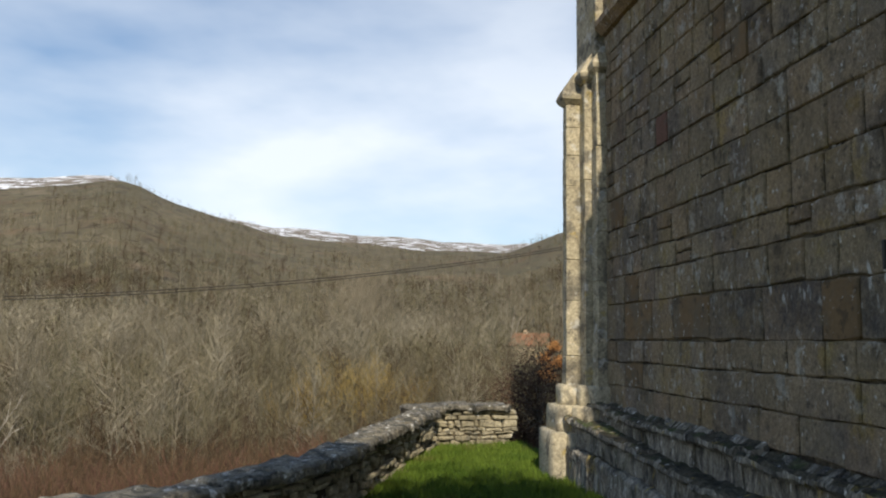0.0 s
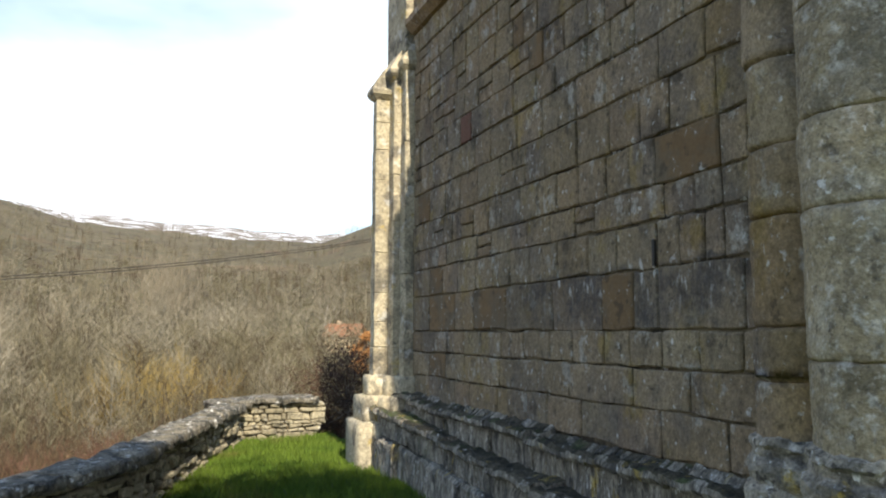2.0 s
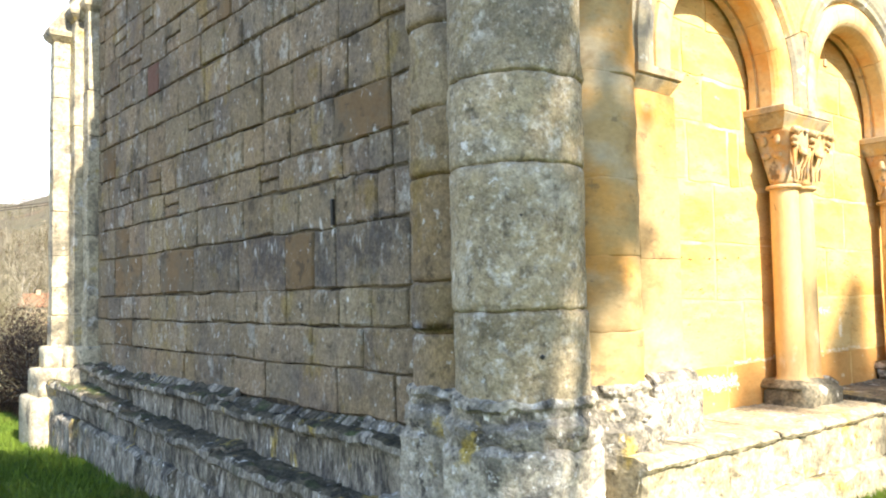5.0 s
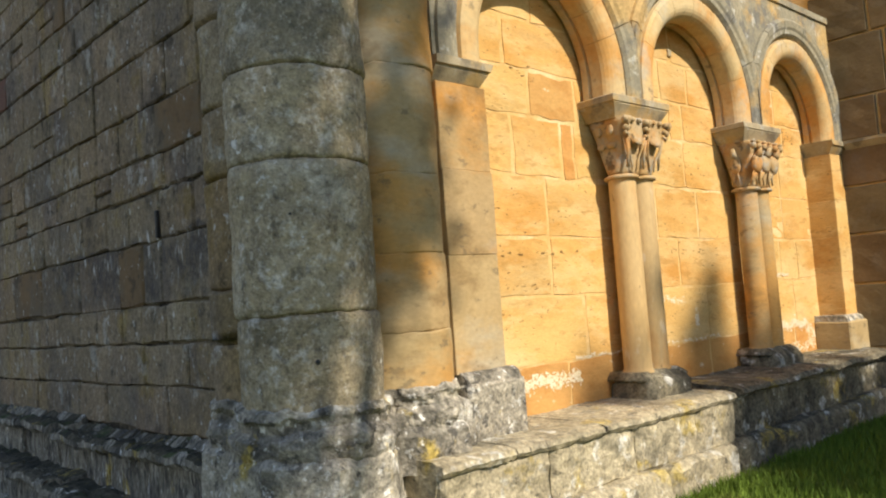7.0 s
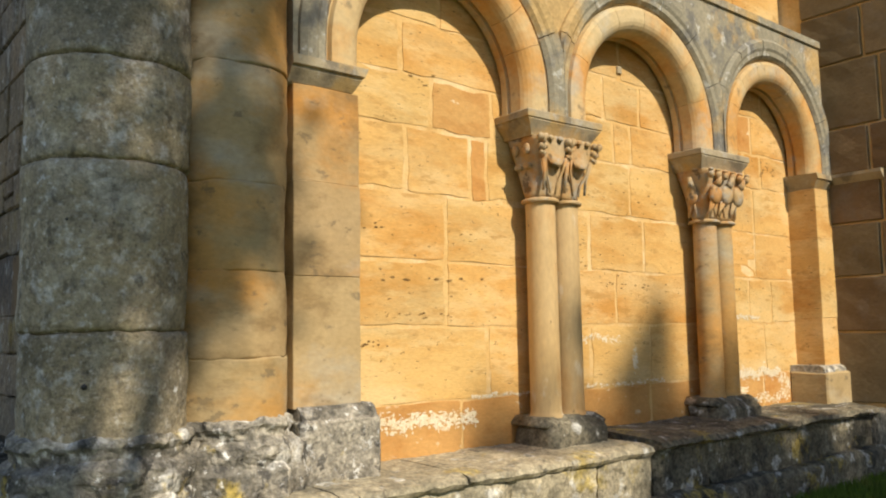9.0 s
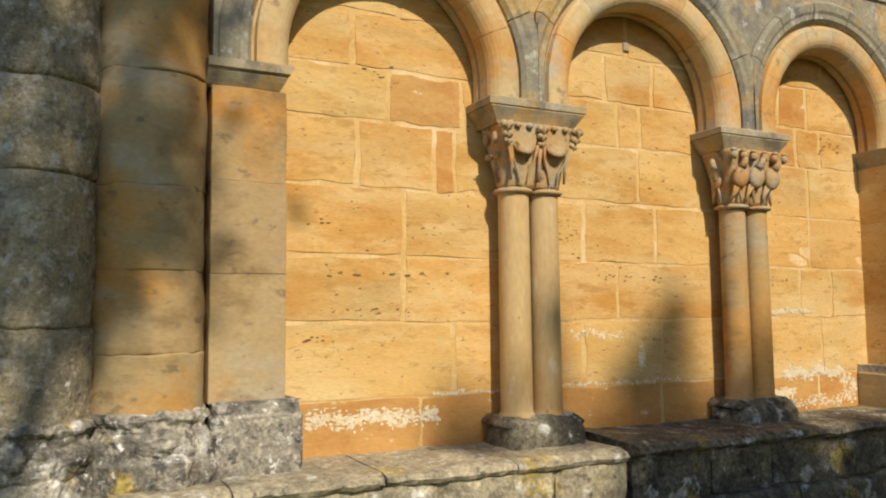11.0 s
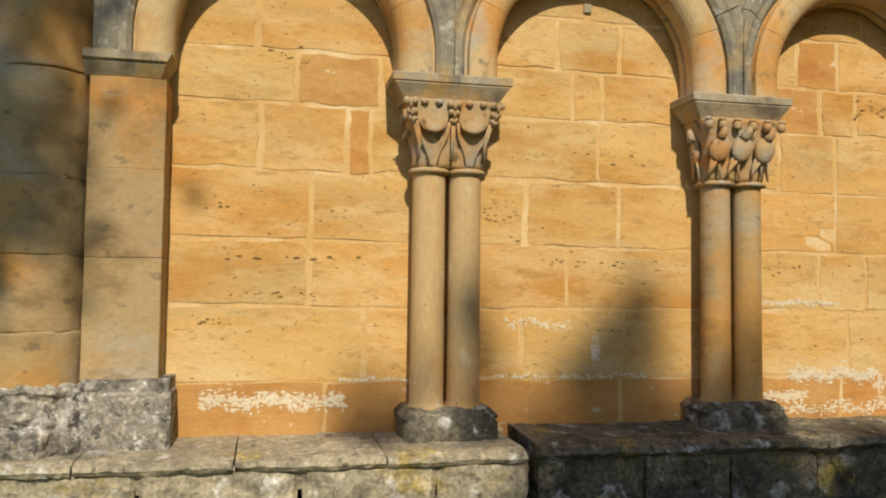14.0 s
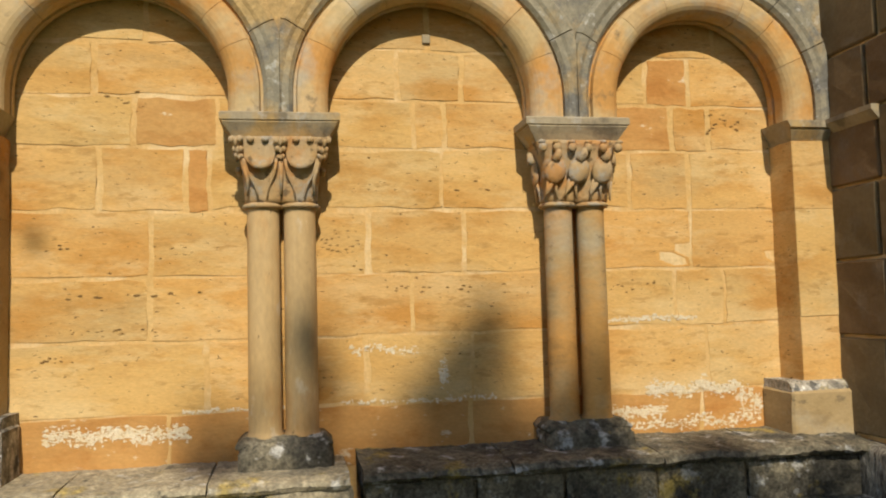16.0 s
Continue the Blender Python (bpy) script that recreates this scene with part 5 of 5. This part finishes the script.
def far_woods():
    """The leafless woods: thin tapering stems with a few twigs, thousands of them, over the valley and the slopes."""
    r = random.Random(31)
    def proto(twigs, fine, thick):
        vs, fs = [], []
        h = r.uniform(0.8, 1.15)
        branch(vs, fs, Vector((0, 0, -0.1)), Vector((r.uniform(-0.05, 0.05), 0, h)), 0.0062 * thick, 0.0016 * thick, 3)
        for _ in range(twigs):
            z = r.uniform(0.2, 0.98) * h
            a, e = r.uniform(0, 6.28), r.uniform(0.4, 1.2)
            L = r.uniform(0.12, 0.32) * (1.25 - z / h * 0.6)
            p = Vector((0, 0, z))
            q = p + Vector((math.cos(a) * math.cos(e), math.sin(a) * math.cos(e), math.sin(e))) * L
            branch(vs, fs, p, q, 0.0036 * thick, 0.0012 * thick, 3)
            for _ in range(fine):
                b = p.lerp(q, r.uniform(0.4, 0.9))
                branch(vs, fs, b, b + Vector((r.uniform(-0.12, 0.12), r.uniform(-0.12, 0.12), r.uniform(0.03, 0.16))), 0.0018 * thick, 0.0008 * thick, 3)
        return np.array(vs), np.array(fs)

    near = [proto(24, 2, 0.7) for _ in range(9)]
    far = [proto(13, 1, 1.25) for _ in range(9)]
    V, F, M, base = [], [], [], 0
    for i in range(10500):
        az = r.uniform(-30, 19)
        d = 32 * (650 / 32) ** (r.random() ** 0.72)
        x, y = EYE0[0] + d * math.sin(radians(az)), EYE0[1] + d * math.cos(radians(az))
        if 11.5 < az < 17 and 70 < d < 175:
            continue
        stand = noise.noise(Vector((x / 45, y / 45, 9))) + 0.5 * noise.noise(Vector((x / 14, y / 14, 3)))
        if d > 330 and stand < -0.34 + 0.26 * (d - 330) / 320:
            continue
        h = r.uniform(3.0, 7.5) * min(1.0, 0.35 + d / 110) * (1.0 if d < 350 else 0.8)
        u = r.random() + 0.5 * stand
        kind = 1 if u > 0.86 else 2 if u < 0.22 else 0
        if kind == 1:
            h *= 1.25
        vs, fs = (near if d < 110 else far)[i % 9]
        a = r.uniform(0, 6.28)
        wide = 1.0 + min(1.6, d / 200)
        c, s = math.cos(a), math.sin(a)
        P = np.stack([(vs[:, 0] * c - vs[:, 1] * s) * h * wide + x, (vs[:, 0] * s + vs[:, 1] * c) * h * wide + y, vs[:, 2] * h + ground_z(x, y)], 1)
        V.append(P)
        F.append(fs + base)
        M += [kind] * len(fs)
        base += len(P)
    V, F = np.concatenate(V), np.concatenate(F)
    me = bpy.data.meshes.new("woods")
    me.from_pydata(V.tolist(), [], F.tolist())
    for mt in (WOODS, WOODS_PALE, WOODS_DARK):
        me.materials.append(mt)
    me.polygons.foreach_set("material_index", M)
    return tagged(new("woods", me), "leafless brown woods over the valley and hillsides", "woods", kind="stuff")


far_woods()


def thicket():
    """Brown scrub below the low wall."""
    r = random.Random(77)
    verts, faces, kinds = [], [], []
    for _ in range(13000):
        az, d = r.uniform(-34, 17), 4.5 * (70 / 4.5) ** r.random()
        x, y = EYE0[0] + d * math.sin(radians(az)), EYE0[1] + d * math.cos(radians(az))
        if beyond(x, y) < 0.1:
            continue
        p = Vector((x, y, ground_z(x, y) - 0.1))
        h = r.uniform(0.5, 1.7) * min(1.0, 0.3 + beyond(x, y) / 9) * (1 + d / 70)
        u = noise.noise(Vector((x / 5, y / 5, 2))) + r.gauss(0, 0.22)
        kind, had = (1 if u > 0.22 else 2 if u < -0.25 else 0), len(faces)
        for _ in range(4):
            q = p + Vector((r.uniform(-0.5, 0.5), r.uniform(-0.5, 0.5), r.uniform(0.5, 1.0))) * h
            branch(verts, faces, p, q, 0.003 + d * 0.00018, 0.0015 + d * 0.00006, 3)
            for _ in range(3):
                b = p.lerp(q, r.uniform(0.35, 0.95))
                branch(verts, faces, b, b + Vector((r.uniform(-0.3, 0.3), r.uniform(-0.3, 0.3), r.uniform(0.05, 0.45))) * h * 0.6, 0.002 + d * 0.00012, 0.001 + d * 0.00005, 3)
        kinds += [kind] * (len(faces) - had)
    me = bpy.data.meshes.new("scrub")
    me.from_pydata(verts, [], faces)
    for mt in (TWIG, BRAMBLE, WOODS_DARK):
        me.materials.append(mt)
    me.polygons.foreach_set("material_index", kinds)
    return tagged(new("scrub", me), "tangled brown leafless scrub below the low wall", "scrub", kind="stuff")


thicket()


def leafy(rng, centre, size, count, leaf):
    """Leaves in clumps through an uneven crown."""
    verts, faces = [], []
    clumps = []
    for _ in range(max(10, count // 90)):
        v = Vector((rng.gauss(0, 1), rng.gauss(0, 1), rng.gauss(0, 1))).normalized() * rng.uniform(0.35, 1.0) ** 0.6
        clumps.append((Vector((v.x * size[0], v.y * size[1], v.z * size[2])) + Vector(centre), rng.uniform(0.16, 0.34) * min(size)))
    for _ in range(count):
        c, s = rng.choice(clumps)
        p = c + Vector((rng.gauss(0, s), rng.gauss(0, s), rng.gauss(0, s * 0.8)))
        a = Vector((rng.gauss(0, 1), rng.gauss(0, 1), rng.gauss(0, 1))).normalized()
        b = a.orthogonal().normalized()
        k = len(verts)
        verts += [tuple(p - a * leaf), tuple(p + b * leaf * 0.45), tuple(p + a * leaf), tuple(p - b * leaf * 0.45)]
        faces.append((k, k + 1, k + 2, k + 3))
    me = bpy.data.meshes.new("leaves")
    me.from_pydata(verts, [], faces)
    return me, clumps


def leafy_plant(name, label, category, foot, centre, size, count, leaf, mat, bark, seed, trunk_r):
    r = random.Random(seed)
    ob = empty(name, label, category)
    me, clumps = leafy(r, centre, size, count, leaf)
    me.name = "crown"
    me.materials.append(mat)
    c = new("crown", me)
    c.parent = ob
    limbs = []
    top = Vector(centre)
    p = Vector(foot)
    for i in range(5):
        q = Vector(foot).lerp(top, (i + 1) / 5) + Vector((r.uniform(-1, 1), r.uniform(-1, 1), 0)) * trunk_r
        limbs.append((p, q, trunk_r * (1 - 0.14 * i), trunk_r * (1 - 0.14 * (i + 1)), 8))
        p = q
    for v, s in clumps[:: max(1, len(clumps) // 26)]:
        b = Vector(foot).lerp(top, r.uniform(0.55, 0.95))
        limbs.append((b, v, trunk_r * 0.3, trunk_r * 0.06, 5))
    me = skin(limbs)
    me.name = "trunk"
    me.materials.append(bark)
    t = new("trunk", me)
    t.parent = ob
    return ob


leafy_plant("hedge_bush", "dense dark reddish-brown bush at the end of the yard", "bush", (-1.75, 8.6, 0.0), (-1.72, 8.65, 0.55), (0.62, 0.5, 0.80), 16000, 0.019, HEDGE, BARK, 3, 0.05)
leafy_plant("beech_tree", "young beech keeping its orange-brown winter leaves beside the house", "tree", (6.1, 36.4, -4.8), (6.0, 36.4, 0.35), (0.5, 0.6, 1.3), 2600, 0.07, BEECH, BARK, 14, 0.06)
# trees south of the church, whose shade falls on the corner pier, the bench and the grass
def spired_tree(label, foot, spires, mat, seed):
    """An evergreen of several pointed tops: (tip, height, spread, leaves) each, dense below and thin at the tips."""
    r = random.Random(seed)
    ob = empty("evergreen_tree", label, "tree")
    verts, faces, limbs = [], [], []
    for tip, tall, spread, count in spires:
        tip = Vector(tip)
        limbs.append((Vector((tip.x * 0.6 + foot[0] * 0.4, tip.y * 0.6 + foot[1] * 0.4, tip.z - tall * 1.2)), tip - Vector((0, 0, 0.1)), 0.05, 0.008, 6))
        limbs.append((Vector(foot) + Vector((0, 0, (tip.z - tall) * 0.55)), limbs[-1][0], 0.10, 0.05, 7))
        tufts = []
        for _ in range(count // 60):
            d = tall * r.random() ** 0.6
            a, e = r.uniform(0, 6.28), spread * d * r.random() ** 0.5
            tufts.append(tip + Vector((e * math.cos(a), e * math.sin(a), -d)))
        for _ in range(count):
            p = r.choice(tufts) + Vector((r.gauss(0, 0.07), r.gauss(0, 0.07), r.gauss(0, 0.09)))
            a = Vector((r.gauss(0, 1), r.gauss(0, 1), r.gauss(0, 1))).normalized()
            b = a.orthogonal().normalized()
            k = len(verts)
            verts += [tuple(p - a * 0.055), tuple(p + b * 0.024), tuple(p + a * 0.055), tuple(p - b * 0.024)]
            faces.append((k, k + 1, k + 2, k + 3))
    limbs.append((Vector(foot), Vector(foot) + Vector((0, 0, 6.5)), 0.16, 0.09, 9))
    me = bpy.data.meshes.new("crown")
    me.from_pydata(verts, [], faces)
    for nm, me, mt in (("crown", me, mat), ("trunk", skin(limbs), BARK)):
        me.name = nm
        me.materials.append(mt)
        c = new(nm, me)
        c.parent = ob
    return ob


def up_sun(x, z, far=21.0):
    return Vector((x, 0, z)) + TO_SUN * far


spired_tree("dark evergreen tree with several pointed tops south of the church", (1.6, -16.5, 0.1),
            [(up_sun(1.02, 1.60), 2.3, 0.22, 750), (up_sun(1.44, 1.42), 2.2, 0.24, 1200), (up_sun(0.66, 1.32), 1.9, 0.30, 1500), (up_sun(0.14, 1.27), 0.5, 0.26, 170),
             (up_sun(-0.32, 1.27), 0.48, 0.30, 190), (up_sun(0.85, 1.30), 1.9, 0.48, 3400), (up_sun(1.30, 0.95), 1.9, 0.45, 2800), (up_sun(1.95, 0.70), 1.8, 0.45, 2800), (up_sun(2.45, 0.50), 1.7, 0.45, 2800)], LEAF, 5)
leafy_plant("evergreen_tree", "tall loose-crowned evergreen tree south of the church", "tree", (-3.6, -8.6, 0.1), (-2.55, -8.1, 9.25), (0.98, 0.6, 1.4), 3000, 0.085, LEAF, BARK, 12, 0.15)
leafy_plant("evergreen_tree", "broad evergreen tree south of the church", "tree", (-5.4, -9.8, 0.1), (-3.95, -9.2, 10.9), (1.65, 1.4, 1.3), 7500, 0.10, LEAF, BARK, 9, 0.18)


# ---- house in the valley, cables ----
def house():
    ob = empty("house", "small cream house with an orange tiled roof in the valley", "house")
    w, d, h = 2.3, 2.7, 2.2
    part("wall", block(-w, w, -d, d, -1.0, h, 0.02), RENDERED, ob)
    rows = [[(x, -d - 0.3, z), (x, d + 0.3, z)] for x, z in ((-w - 0.4, h - 0.15), (0.0, h + 1.7), (w + 0.4, h - 0.15), (w + 0.4, h - 0.35), (0.0, h + 1.5), (-w - 0.4, h - 0.35))]
    bm = loft([[(r[0][0], y, r[0][2]) for r in rows] for y in (-d - 0.3, d + 0.3)], True)
    part("roof", bm, TILE, ob)
    part("gable", loft([[(-w, -d + 0.01, h), (w, -d + 0.01, h), (0, -d + 0.01, h + 1.5)], [(-w, d - 0.01, h), (w, d - 0.01, h), (0, d - 0.01, h + 1.5)]], True), RENDERED, ob)
    part("chimney", block(-0.3, 0.3, 0.6, 1.2, h + 0.9, h + 2.2, 0.03), RENDERED, ob)
    for x, z in ((-1.2, 1.1), (1.1, 1.1), (0.0, 2.7)):
        wd = part("window", block(x - 0.4, x + 0.4, -d - 0.04, -d + 0.1, z - 0.45, z + 0.45, 0.02), RENDERED, ob)
        part("pane", block(x - 0.3, x + 0.3, -d - 0.06, -d, z - 0.36, z + 0.36, 0.01), DARK, wd)
    x, y = EYE0[0] + 132 * math.sin(radians(13.8)), EYE0[1] + 132 * math.cos(radians(13.8))
    ob.matrix_world = pose(x, y, -0.9, 0, 0, 62)
    return ob


house()
cables = empty("overhead_cables", "two thin black cables sagging across the valley", "cable")
for off in (0.0, 0.16):
    rows = []
    a, b = Vector((-13.4, 21.3, 2.48)), Vector((7.7, 28.1, 5.9))
    for i in range(41):
        s = i / 40
        p = a.lerp(b, s) + Vector((0, 0, -1.9 * s * (1 - s) - off * 0.5))
        rows.append([tuple(p + Vector((0, 0.015 * math.cos(t), 0.015 * math.sin(t)))) for t in (0, 2.09, 4.19)])
    part("cable", loft(rows, True), CABLE, cables)
